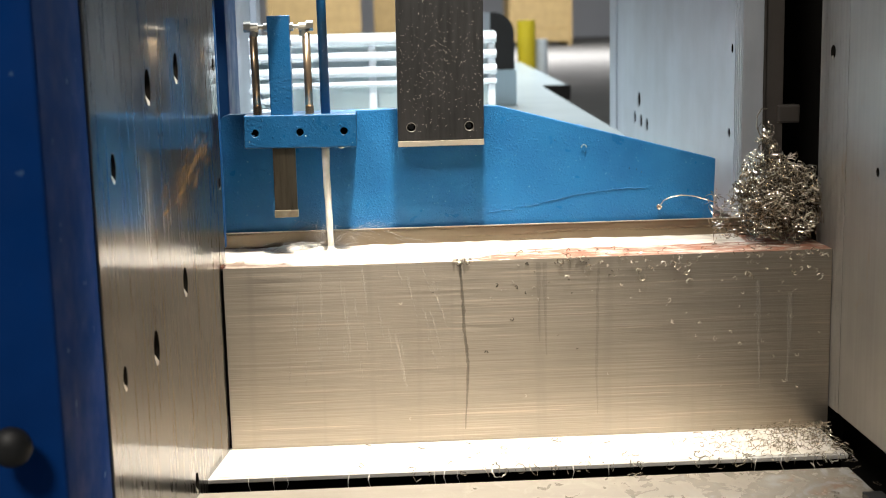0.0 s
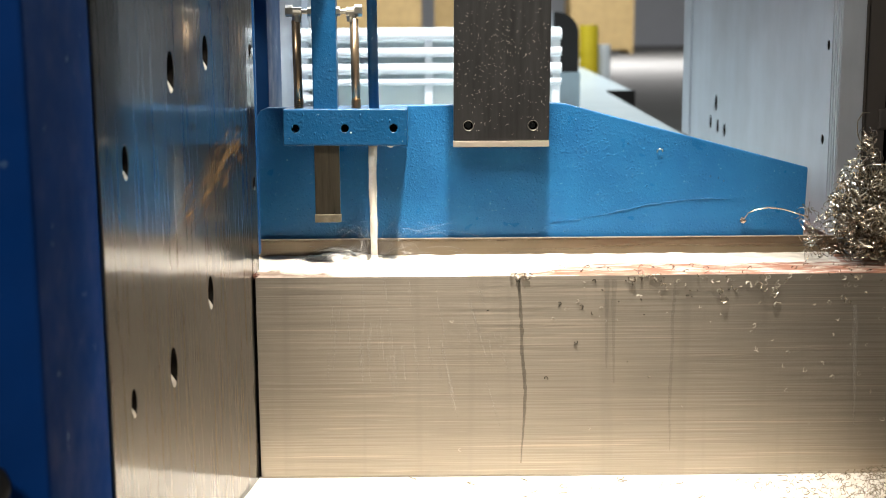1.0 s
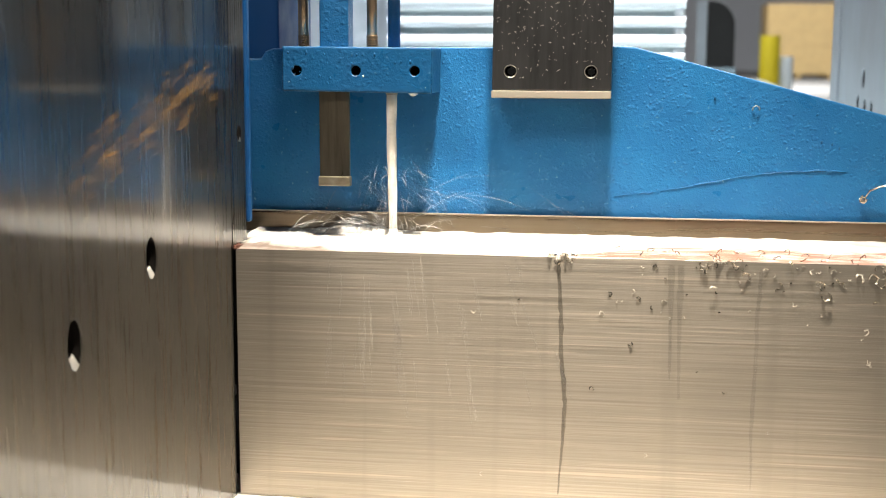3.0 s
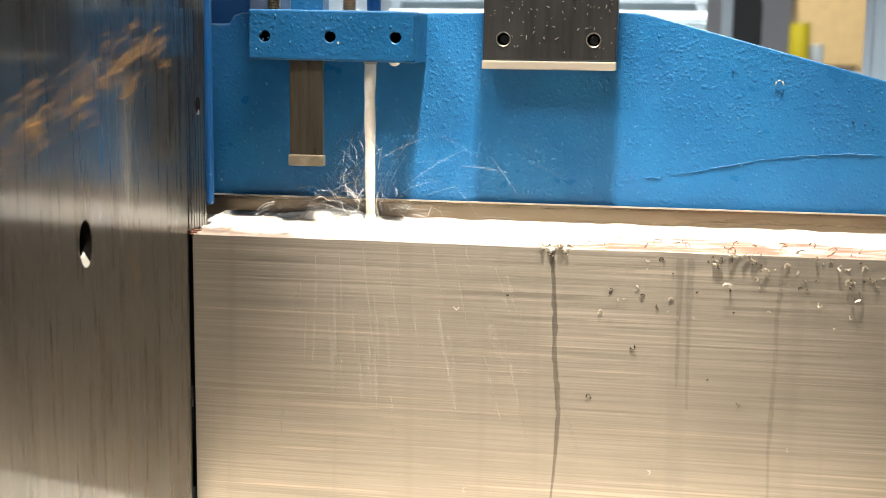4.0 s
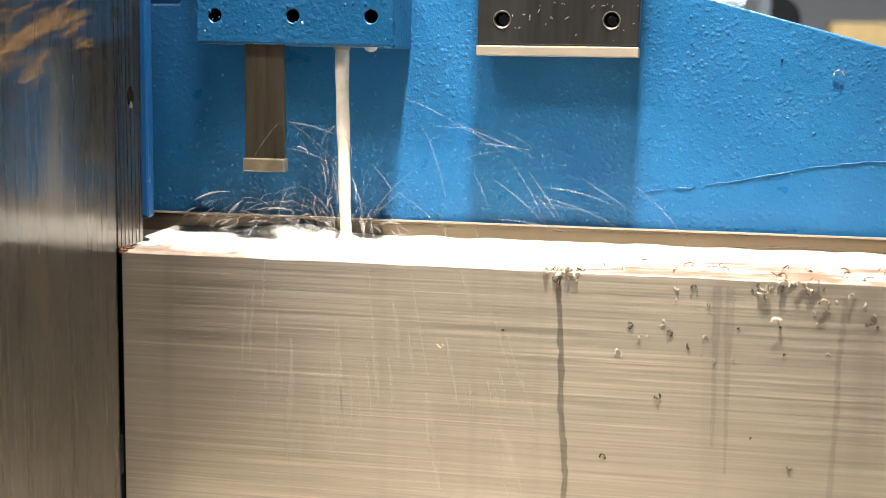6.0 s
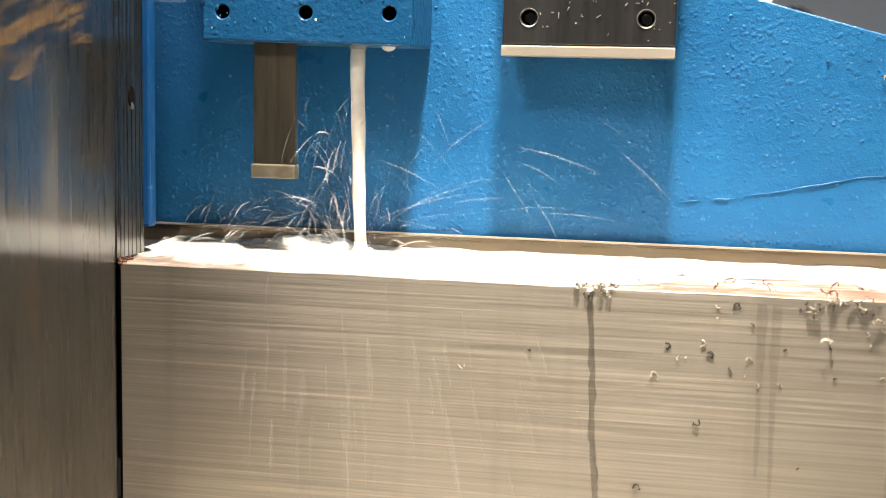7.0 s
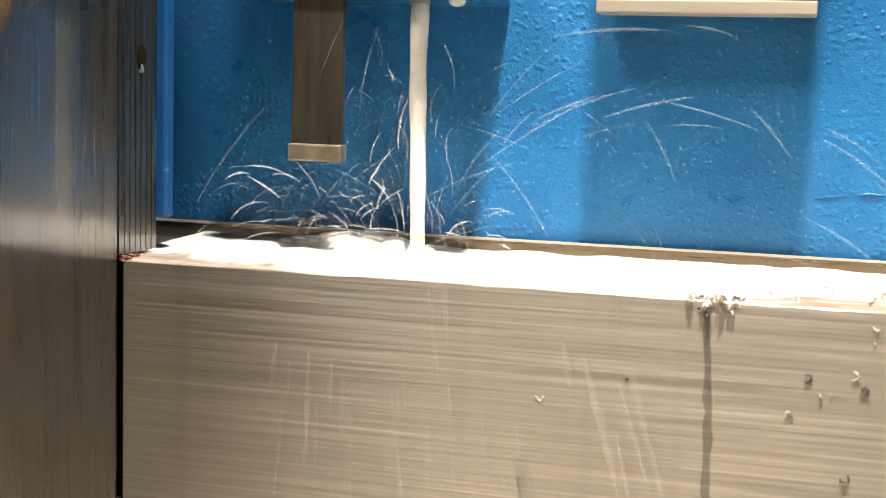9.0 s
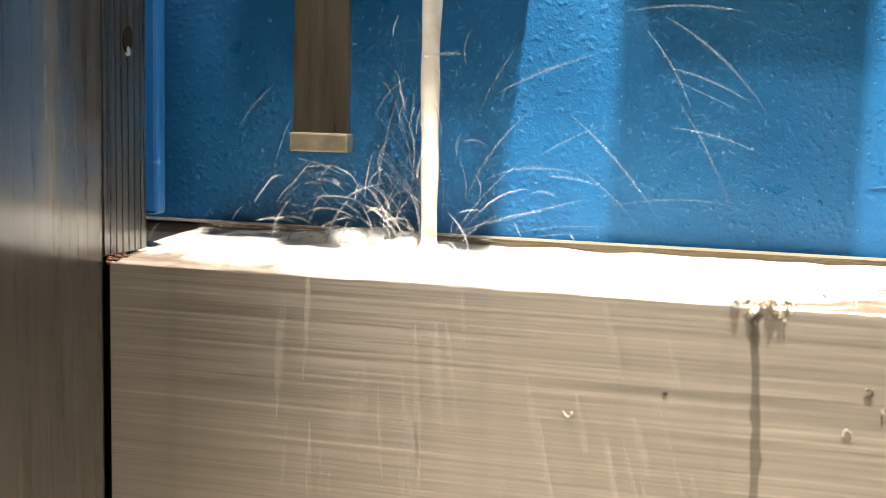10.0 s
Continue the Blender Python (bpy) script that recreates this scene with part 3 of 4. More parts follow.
def guard_plate():
    gp = base("blade_guard", "blue enamelled cast guard plate with pebbled paint and sloping end", "blade guard")
    pts = [(-0.07, H + 0.004), (0.675, H + 0.004), (0.678, 0.352), (0.3735, 0.4335), (0.362, 0.4345), (0.004, 0.431), (-0.004, 0.428), (-0.008, 0.421), (-0.07, 0.421)]
    soft_edges(part("guard_sheet", pierced(pts, [], 0.018, facing(0, 0.135, 0)), (M_BLUE, M_HOLE), gp), 0.0016)
    part("bolster", box(0.0, 0.50, 0.153, 0.21, 0.275, 0.40, 0.004), M_BLUE, gp)
    rnd = random.Random(5)
    # runs and drips in the paint
    ridge = [(0.356, 0.285), (0.39, 0.289), (0.423, 0.295), (0.469, 0.305), (0.515, 0.312), (0.552, 0.314), (0.588, 0.313)]
    pr = []
    for (xa, za), (xb, zb) in zip(ridge, ridge[1:]):
        for k in range(6):
            f = k / 6
            pr.append((xa + (xb - xa) * f, 0.1347, za + (zb - za) * f + rnd.uniform(-0.0006, 0.0006)))
    run = bmesh.new()
    k = 0
    while k < len(pr) - 2:
        n = rnd.randint(2, 6)
        tube(pr[k:k + n + 1], rnd.uniform(0.0004, 0.0010), 5, run, taper=True)
        k += n - (1 if rnd.random() < 0.75 else -1)
    part("paint_run", run, M_BLUE, gp, "raised run in the blue paint", True)
    for i in range(150):
        x, z = rnd.uniform(0.02, 0.67), rnd.uniform(0.272, 0.42)
        if z > 0.43 - max(0, x - 0.37) * 0.27:
            continue
        lump = bmesh.new()
        bmesh.ops.create_icosphere(lump, subdivisions=1, radius=0.0005 + 0.0011 * rnd.random() ** 2.5, matrix=Matrix.Translation((x, 0.1350, z)) @ Matrix.Rotation(rnd.uniform(0, 3.1), 4, "Y") @ Matrix.Diagonal((rnd.uniform(0.7, 1.5), 0.45, rnd.uniform(0.6, 1.1), 1)))
        part("paint_lump", lump, M_BLUE, gp, smooth=True)
    for x, z, r in ((0.452, 0.384, 0.0013), (0.494, 0.366, 0.0012), (0.573, 0.336, 0.0011), (0.556, 0.342, 0.0014), (0.566, 0.340, 0.0012)):
        lump = bmesh.new()
        bmesh.ops.create_icosphere(lump, subdivisions=2, radius=r, matrix=Matrix.Translation((x, 0.1342, z)) @ Matrix.Diagonal((0.8, 0.5, 1.2, 1)))
        part("wet_drop", lump, M_BLUEB, gp, smooth=True)
    hook = bmesh.new()
    tube([(0.4885, 0.1338, 0.3725), (0.4890, 0.1325, 0.3755), (0.4915, 0.1318, 0.3772), (0.4945, 0.1322, 0.3760), (0.4955, 0.1335, 0.3730)], 0.0009, 5, hook, flat=0.6)
    part("hooked_chip", hook, M_BRIGHT, gp, "bright hooked steel chip stuck in the paint", True)
    return gp


def guard_post():
    gp = base("guard_post", "tall blue enamelled post beside the vise jaw", "machine post")
    soft_edges(part("post_bar", box(-0.030, 0.0030, 0.047, 0.057, 0.262, 0.95), M_SMOOTH, gp), 0.002)
    # out of view, placed and sized to shade the guard plate's left end
    soft_edges(part("head_arm", box(-0.06, 0.10, 0.030, 0.130, 0.64, 0.78), M_SMOOTH, gp, "unseen blue arm of the saw head that shades the guard"), 0.004)
    soft_edges(part("post_flange", box(-0.05, 0.004, 0.16, 0.30, 0.2, 0.95), M_SMOOTH, gp), 0.002)
    return gp


def coolant_block():
    cb = base("coolant_block", "blue block with three drilled holes, rods and a coolant pipe", "coolant nozzle")
    y = 0.071
    holes = [(0.0455, 0.4095, 0.0056, 0.014), (0.1045, 0.4095, 0.0056, 0.014), (0.1625, 0.4095, 0.0056, 0.014)]
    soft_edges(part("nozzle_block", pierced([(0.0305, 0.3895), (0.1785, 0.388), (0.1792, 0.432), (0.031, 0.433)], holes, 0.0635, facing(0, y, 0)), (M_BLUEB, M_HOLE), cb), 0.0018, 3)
    soft_edges(part("upright_bar", box(0.0665, 0.0955, 0.080, 0.104, 0.431, 0.562), M_BLUEB, cb), 0.0012)
    for x, top in ((0.0485, 0.537), (0.1175, 0.5385)):
        rd = rod((x, 0.090, 0.431), (x - 0.001, 0.090, top), 0.0052, 18)
        part("rod", rd, M_ROD, cb, "bronzed steel rod", True)
        th = bmesh.new()
        for k in range(5):
            rod((x, 0.090, 0.432 + 0.0024 * k), (x, 0.090, 0.4334 + 0.0024 * k), 0.0060, 14, bm=th)
        part("thread", th, M_ROD, cb)
    for sx, x0 in ((-1, 0.0665), (1, 0.0955)):
        bt = rod((x0, 0.090, 0.547), (x0 + sx * 0.012, 0.090, 0.547), 0.0028, 10)
        rod((x0 + sx * 0.0002, 0.090, 0.547), (x0 + sx * 0.005, 0.090, 0.547), 0.0058, 6, bm=bt)
        part("nut", bt, M_FIT, cb, "zinc-plated nut")
        hb = rod((x0 + sx * 0.012, 0.090, 0.546), (x0 + sx * 0.022, 0.090, 0.546), 0.0062, 12)
        rod((x0 + sx * 0.022, 0.090, 0.548), (x0 + sx * 0.031, 0.090, 0.548), 0.0072, 6, bm=hb)
        part("bolt_head", hb, M_FIT, cb, "zinc-plated bolt head")
        part("rod_eye", rod((x0 + sx * 0.018, 0.090, 0.535), (x0 + sx * 0.018, 0.090, 0.549), 0.0055, 14), M_FIT, cb)
    part("coolant_pipe", rod((0.1385, 0.094, 0.430), (0.1365, 0.094, 0.80), 0.0062, 18), M_BLUEB, cb, "thin blue-painted coolant pipe", True)
    part("pipe_stub", rod((0.1365, 0.090, 0.3895), (0.1365, 0.090, 0.3862), 0.0058, 18), M_EDGE, cb)
    clip = part("clip", box(0.0672, 0.0972, 0.0735, 0.0785, 0.300, 0.392, 0.0006), M_CLIP, cb, "worn flat steel clip")
    part("clip_foot", box(0.0664, 0.0982, 0.0705, 0.0800, 0.2965, 0.3062, 0.001), M_FOOT, clip, "bright bent foot of the clip")
    rnd = random.Random(29)
    for i in range(60):
        lump = bmesh.new()
        x, z = rnd.uniform(0.034, 0.176), rnd.uniform(0.391, 0.430)
        bmesh.ops.create_icosphere(lump, subdivisions=1, radius=0.0005 + 0.0010 * rnd.random() ** 2, matrix=Matrix.Translation((x, y + 0.0002, z)) @ Matrix.Diagonal((1, 0.5, rnd.uniform(1, 2.2), 1)))
        part("clinging_drop", lump, M_MILK if i % 20 == 0 else M_BLUEB, cb, smooth=True)
    dp = bmesh.new()
    bmesh.ops.create_icosphere(dp, subdivisions=2, radius=0.0052, matrix=Matrix.Translation((0.158, 0.090, 0.3885)) @ Matrix.Diagonal((1, 1, 0.75, 1)))
    part("hanging_drop", dp, M_MILK, cb, "milky drop hanging under the block", True)
    return cb


def guide_plate():
    gp = base("blade_guide", "dark steel blade guide plate speckled with swarf and drops", "blade guide")
    y = 0.101
    holes = [(0.2525, 0.4095, 0.0060, 0.010), (0.331, 0.4095, 0.0060, 0.010)]
    soft_edges(part("guide_sheet", pierced([(0.2345, 0.3915), (0.3505, 0.3915), (0.3555, 0.80), (0.238, 0.80)], holes, 0.0335, facing(0, y, 0)), (M_GUIDE, M_HOLE), gp), 0.001)
    for u, v, r, d in holes:
        part("socket_screw", rod((u, y + 0.0099, v), (u, y + 0.007, v), 0.0040, 6), M_GUIDE, gp)
        ring = bmesh.new()
        pts = [(u + 0.0062 * math.cos(a), y - 0.0003, v + 0.0062 * math.sin(a)) for a in [2 * math.pi * i / 20 for i in range(21)]]
        tube(pts, 0.0003, 5, ring)
        part("hole_rim", ring, M_FIT, gp)
    lip = box(0.2340, 0.3508, y - 0.0015, y + 0.022, 0.3835, 0.3908, 0.0008)
    part("lip", lip, M_EDGE, gp, "bright worn lower edge")
    rnd = random.Random(11)
    sp = bmesh.new()
    for i in range(560):
        x, z = rnd.uniform(0.238, 0.350), rnd.uniform(0.395, 0.60)
        if rnd.random() > 0.25 + 0.9 * math.exp(-((z - 0.49) / 0.06) ** 2):
            continue
        a, ln = rnd.uniform(0, math.pi), 0.0002 + 0.0017 * rnd.random() ** 3
        c, s_ = math.cos(a) * ln, math.sin(a) * ln
        tube([(x - c, y - 0.0005, z - s_), (x, y - 0.0009, z + 0.0003), (x + c, y - 0.0005, z + s_)], 0.00030, 4, sp)
    sk = part("specks", sp, M_BRIGHT, gp, "tiny bright swarf specks")
    sk["kind"] = "stuff"
    return gp


# ---- behind the cut ----


def outfeed_jaw():
    """The outfeed vise plate: pale steel, flanged near edge, groups of holes."""
    oj = base("outfeed_jaw", "pale steel outfeed vise plate with bolted flange", "vise plate")
    x = 0.72
    m = Matrix(((0, 0, -1, x), (1, 0, 0, 0), (0, 1, 0, 0), (0, 0, 0, 1)))
    holes = [(0.875, 0.392, 0.017, 0.006), (0.80, 0.348, 0.014, 0.01), (0.855, 0.351, 0.014, 0.01), (0.915, 0.355, 0.014, 0.01),
             (1.12, 0.43, 0.009, 0.01), (1.12, 0.60, 0.009, 0.01)]
    soft_edges(part("plate_sheet", pierced([(0.235, 0.26), (1.17, 0.316), (1.17, 0.86), (0.235, 0.86)], holes, 0.03, m), (M_FAR, M_HOLE), oj), 0.0015)
    fl = bmesh.new()
    g = pierced([(0.150, 0.26), (0.232, 0.26), (0.232, 0.86), (0.150, 0.86)], [(0.205, 0.502, 0.0075, 0.008), (0.215, 0.380, 0.0075, 0.008), (0.205, 0.64, 0.0075, 0.008)], 0.03, m @ Matrix.Translation((0, 0, 0.002)))
    soft_edges(part("flange", g, (M_FAR, M_HOLE), oj, "bolted pale steel flange"), 0.001)
    for k in range(4):
        part("groove_rib", box(x - 0.0036, x - 0.0018, 0.153 + 0.010 * k, 0.157 + 0.010 * k, 0.262, 0.858), M_FAR, oj)
    part("end_strip", box(x - 0.003, x + 0.03, 1.10, 1.172, 0.315, 0.862), M_FAR, oj)
    return oj


def housing():
    hs = base("drive_housing", "dark brown saw housing with a black slot and small bracket", "housing")
    part("housing_panel", box(0.724, 0.752, 0.152, 0.172, 0.10, 0.95, 0.001), M_DARKP, hs)
    part("housing_rib", box(0.752, 0.779, 0.158, 0.176, 0.10, 0.95, 0.001), M_DARKP, hs)
    part("bracket", box(0.770, 0.803, 0.155, 0.170, 0.397, 0.423, 0.003), M_DARKP, hs, "dark grey bracket")
    # black sheets that stand for the slot's unlit depth
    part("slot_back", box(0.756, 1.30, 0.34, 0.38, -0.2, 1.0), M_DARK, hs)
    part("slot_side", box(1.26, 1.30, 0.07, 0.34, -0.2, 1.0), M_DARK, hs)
    return hs


def outfeed_table():
    ot = base("outfeed_table", "pale sheet-metal outfeed table, shining with coolant", "outfeed table")
    bm = bmesh.new()
    lo = [(-1.6, 0.62), (0.695, 0.62), (0.695, 1.18), (0.79, 1.18), (0.917, 3.87), (1.03, 3.87), (1.20, 7.2), (-1.6, 7.2)]
    top = [bm.verts.new((x, y, 0.274)) for x, y in lo]
    bot = [bm.verts.new((x, y, 0.225)) for x, y in lo]
    bm.faces.new(top)
    bm.faces.new(bot[::-1])
    for i in range(8):
        bm.faces.new((top[i], top[(i + 1) % 8], bot[(i + 1) % 8], bot[i]))
    soft_edges(part("table_sheet", bm, M_TABLE, ot), 0.004)
    part("end_cap", box(0.919, 1.033, 3.84, 3.869, 0.214, 0.277), M_BLACK, ot, "black end cap")
    for x in (-1.3, 0.45):
        for y in (1.0, 5.5):
            part("table_leg", box(x - 0.05, x + 0.05, y - 0.05, y + 0.05, FLOOR_Z, 0.226), M_DARKP, ot)
    return ot


def black_upright():
    ub = base("black_upright", "black rounded upright standing on the outfeed table", "upright")
    pts = [(0.590, 0.392), (0.667, 0.392), (0.667, 0.51)] + [(0.597 + 0.07 * math.cos(radians(a)), 0.51 + 0.07 * math.sin(radians(a))) for a in range(10, 91, 10)] + [(0.590, 0.58)]
    soft_edges(part("upright_plate", pierced(pts, [], 0.05, facing(0, 2.65, 0)), (M_BLACK, M_BLACK), ub), 0.003)
    part("upright_side", box(0.560, 0.588, 2.652, 2.70, 0.392, 0.58), M_FAR, ub)
    # solid box in place of the upright's mirror image on the table
    soft_edges(part("upright_reflection", box(0.545, 0.672, 2.64, 2.72, 0.274, 0.392), M_REFLECTION, ub, "pale blue box standing for the upright's reflection in the table"), 0.004)
    return ub


def rail_stack():
    rs = base("roller_rails", "white painted roller rails over a pale panel behind the blade guard", "roller rails")
    for z, r in ((0.516, 0.0105), (0.482, 0.009), (0.450, 0.0105), (0.424, 0.006)):
        part("rail", rod((-0.055, 1.10, z), (0.462, 1.10, z), r, 16), M_WHITE, rs)
    for x in (-0.045, 0.20, 0.452):
        part("rail_support", box(x - 0.008, x + 0.008, 1.102, 1.117, 0.274, 0.524, 0.002), M_WHITE, rs)
    part("rail_panel", box(-0.055, 0.462, 1.118, 1.130, 0.276, 0.530, 0.002), M_TABLE, rs)
    for k in range(4):
        part("comb_tooth", box(-0.055, 0.012, 1.06, 1.09, 0.345 + 0.022 * k, 0.357 + 0.022 * k, 0.002), M_WHITE, rs)
    return rs


def side_plate():
    sp = base("outfeed_side_plate", "grey steel side plate behind the blue post", "side plate")
    soft_edges(part("side_sheet", box(-0.10, -0.07, 0.34, 1.4, 0.30, 0.95), M_FAR, sp), 0.002)
    part("side_edge", box(-0.069, -0.055, 1.30, 1.4, 0.30, 0.95), M_FAR, sp)
    return sp


def bollard():
    bl = base("bollard", "yellow painted bollard on the hall floor", "bollard")
    part("bollard_post", rod((1.285, 7.6, FLOOR_Z), (1.285, 7.6, 0.555), 0.066, 24), M_YELLOW, bl)
    part("bollard_foot", rod((1.40, 7.7, FLOOR_Z), (1.40, 7.7, 0.42), 0.05, 16), M_WHITE, bl)
    return bl


def crate(x, y, w, h, d):
    cr = base("wooden_crate", "pale wooden crate of boards on skids", "crate", (x, y, FLOOR_Z))
    part("crate_core", box(-w / 2 + 0.03, w / 2 - 0.03, 0.03, d, 0.2, h), M_WOOD, cr)
    n = 5
    for i in range(n):
        part("board", box(-w / 2, w / 2, 0, 0.03, 0.22 + (h - 0.22) * i / n, 0.22 + (h - 0.22) * (i + 0.86) / n), M_WOOD, cr)
    for k in (-1, 0, 1):
        part("skid", box(k * (w / 2 - 0.12) - 0.09, k * (w / 2 - 0.12) + 0.09, 0, d, 0, 0.2), M_WOOD, cr)
    for k in (-1, 1):
        part("batten", box(k * (w / 2 - 0.1) - 0.08, k * (w / 2 - 0.1) + 0.08, -0.04, 0, 0.22, h), M_WOOD, cr)
    return cr


# ---- swarf ----


def curl_points(rnd, r, turns, pitch, steps=None):
    steps = steps or max(6, int(9 * turns))
    pts = []
    for i in range(steps + 1):
        a = 2 * math.pi * turns * i / steps
        k = r * (1 - 0.35 * i / steps) * (1 + 0.25 * rnd.uniform(-1, 1))
        pts.append((k * math.cos(a), k * math.sin(a), pitch * i / steps))
    return pts


def turn_random(rnd):
    return Euler((rnd.uniform(0, 6.28), rnd.uniform(0, 6.28), rnd.uniform(0, 6.28))).to_matrix().to_4x4()


def swarf_nest():
    """A tangle of long steel curls on the block's end against the jaw."""
    rnd = random.Random(21)
    bm = bmesh.new()
    c = Vector((0.747, 0.070, 0.300))
    for i in range(820):
        d = Vector((rnd.gauss(0, 1), rnd.gauss(0, 1), rnd.gauss(0, 1))).normalized() * rnd.random() ** 0.36
        lean = 1 + 0.22 * noise.noise(Vector((d.x * 2.1, d.y * 2.1, d.z * 2.1 + 4)))
        p = c + Vector((d.x * 0.060, d.y * 0.048, d.z * 0.060)) * lean
        if p.z < 0.254:
            p.z = 0.254 + rnd.random() * 0.012
        m = Matrix.Translation(p) @ turn_random(rnd)
        pts = [m @ Vector(q) for q in curl_points(rnd, rnd.uniform(0.0035, 0.0115), rnd.uniform(0.5, 2.4), rnd.uniform(0.002, 0.022))]
        pts = [Vector((min(q.x, W - 0.002), q.y, max(q.z, H + 0.001))) for q in pts]
        tube(pts, rnd.uniform(0.0005, 0.0014), 4, bm, flat=0.3)
    # the peak and stray ends
    for i in range(70):
        f = rnd.random()
        p = Vector((0.728 + 0.022 * (1 - f) * rnd.uniform(-1, 1), 0.07 + 0.015 * rnd.uniform(-1, 1), 0.345 + 0.058 * f))
        m = Matrix.Translation(p) @ turn_random(rnd)
        tube([m @ Vector(q) for q in curl_points(rnd, rnd.uniform(0.003, 0.008), rnd.uniform(0.4, 1.4), 0.008)], 0.0007, 4, bm, flat=0.45)
    tube([(0.722, 0.07, 0.385), (0.716, 0.07, 0.400), (0.716, 0.07, 0.414), (0.722, 0.07, 0.424), (0.730, 0.07, 0.424)], 0.0009, 4, bm)
    for i in range(60):
        p = Vector((rnd.uniform(0.655, 0.70), rnd.uniform(0.05, 0.10), rnd.uniform(0.25, 0.31)))
        m = Matrix.Translation(p) @ turn_random(rnd)
        pts = [m @ Vector(q) for q in curl_points(rnd, rnd.uniform(0.003, 0.012), rnd.uniform(0.3, 1.1), 0.006)]
        tube([Vector((q.x, q.y, max(q.z, H + 0.001))) for q in pts], 0.0006, 4, bm, flat=0.5)
    ob = link("swarf_nest", bm, M_SWARF)
    return tagged(ob, "tangled nest of bright steel curls on the block against the jaw", "swarf", kind="stuff")


def chip_mesh(seed, r, turns):
    rnd = random.Random(seed)
    return tube([(x, y, 0.4 * z) for x, y, z in curl_points(rnd, r, turns, r * 0.5, 8)], 0.00058, 4, flat=0.5)


def chips():
    """Curled chips that stick to the wet face and lie on the bed and block."""
    rnd = random.Random(31)
    kinds = []
    for k in range(7):
        ob = link("metal_chip", chip_mesh(50 + k, 0.0009 + 0.0003 * k, 0.28 + 0.07 * k), (M_BRIGHT, M_CHIP, M_BRIGHT, M_SWARF)[k % 4])
        tagged(ob, "small curled steel chip stuck to the wet sawn face", "metal chip", "chips on the sawn face")
        kinds.append(ob)
    face = [(0.543, 0.217), (0.454, 0.195), (0.409, 0.189), (0.394, 0.198), (0.376, 0.213), (0.355, 0.21), (0.348, 0.191), (0.272, 0.203),
            (0.504, 0.217), (0.52, 0.205), (0.538, 0.234), (0.521, 0.239), (0.439, 0.239), (0.384, 0.229), (0.395, 0.236), (0.451, 0.214),
            (0.552, 0.226), (0.558, 0.235), (0.436, 0.139), (0.461, 0.122), (0.502, 0.085), (0.391, 0.059), (0.532, 0.187), (0.375, 0.164)]
    spots = face + [(rnd.uniform(0.58, 0.79), rnd.betavariate(2.2, 1.2) * 0.235) for _ in range(34)] + [(rnd.uniform(0.46, 0.79), rnd.uniform(0.222, 0.241)) for _ in range(28)]
    spots += [(rnd.uniform(0.34, 0.58), 0.241 - 0.055 * rnd.random() ** 1.6) for _ in range(24)]
    spots += [(rnd.uniform(0.30, 0.325), rnd.uniform(0.238, 0.246)) for _ in range(6)] + [(0.239, 0.033), (0.34, 0.12), (0.23, 0.19)]
    for i, (x, z) in enumerate(spots):
        m = Matrix.Translation((x, -0.0002, z)) @ pose(0, 0, 0, 90 + rnd.uniform(-9, 9), rnd.uniform(-9, 9), 0) @ pose(0, 0, 0, 0, 0, rnd.uniform(0, 360))
        src = kinds[rnd.choice((0, 0, 1, 1, 2, 3, 4, 5) if x < 0.56 else (2, 3, 4, 4, 6, 6))]
        if i < 7:
            kinds[i].matrix_world = m
        else:
            copy_thing(src, m)
    lying = link("metal_chip", chip_mesh(71, 0.006, 0.8), M_SWARF)
    tagged(lying, "curled steel chip lying on the wet saw bed", "metal chip", "chips on the bed")
    lying.matrix_world = pose(0.30, -0.135, 0.002, 20, 10, 40)
    for i in range(72):
        x = 0.79 - 0.62 * rnd.random() ** 2.2
        y = rnd.uniform(-0.112, -0.004)
        z = 0.0015
        if i % 4 == 0:
            y = rnd.uniform(-0.36, -0.15)
            z = -0.002
        copy_thing(lying, pose(x, y, z, rnd.uniform(-30, 30), rnd.uniform(-30, 30), rnd.uniform(0, 360)))
    top = link("metal_chip", chip_mesh(72, 0.004, 0.7), M_SWARF)
    tagged(top, "curled steel chip lying on the block's rusty top", "metal chip", "chips on the block")
    top.matrix_world = pose(0.45, 0.004, H + 0.001, 60, 0, 20)
    for i in range(34):
        x = rnd.uniform(0.31, 0.79)
        copy_thing(top, pose(x, rnd.uniform(0.0, 0.05), H + 0.0015, rnd.uniform(-70, 70), rnd.uniform(-40, 40), rnd.uniform(0, 360)))
    hung = []
    for k in range(5):
        ob = link("metal_chip", tube([(x, y, 0.5 * z) for x, y, z in curl_points(random.Random(81 + k), 0.0023 + 0.0006 * k, 0.36 + 0.09 * k, 0.003, 10)], 0.0009, 4, flat=0.4), M_BRIGHT if k % 2 else M_SWARF)
        hung.append(tagged(ob, "bright curled steel chip hanging over the block's edge", "metal chip", "chips on the block's edge"))
    for i in range(46):
        band = (0.69, 0.752, 0.53, 0.60, 0.46, 0.775)[i % 6]
        x, z = min(0.79, band + rnd.gauss(0, 0.016)), H - 0.001 - 0.036 * rnd.random() ** 2.2
        m = pose(x, -0.0008, z, 90 + rnd.uniform(-35, 35), rnd.uniform(-35, 35), 0) @ pose(0, 0, 0, 0, 0, rnd.uniform(0, 360))
        if i < 5:
            hung[i].matrix_world = m
        else:
            copy_thing(hung[rnd.randrange(5)], m)
    long = link("metal_chip", tube([(x, y, z) for x, y, z in curl_points(random.Random(95), 0.011, 1.1, 0.02, 20)], 0.0010, 4, flat=0.4), M_BRIGHT)
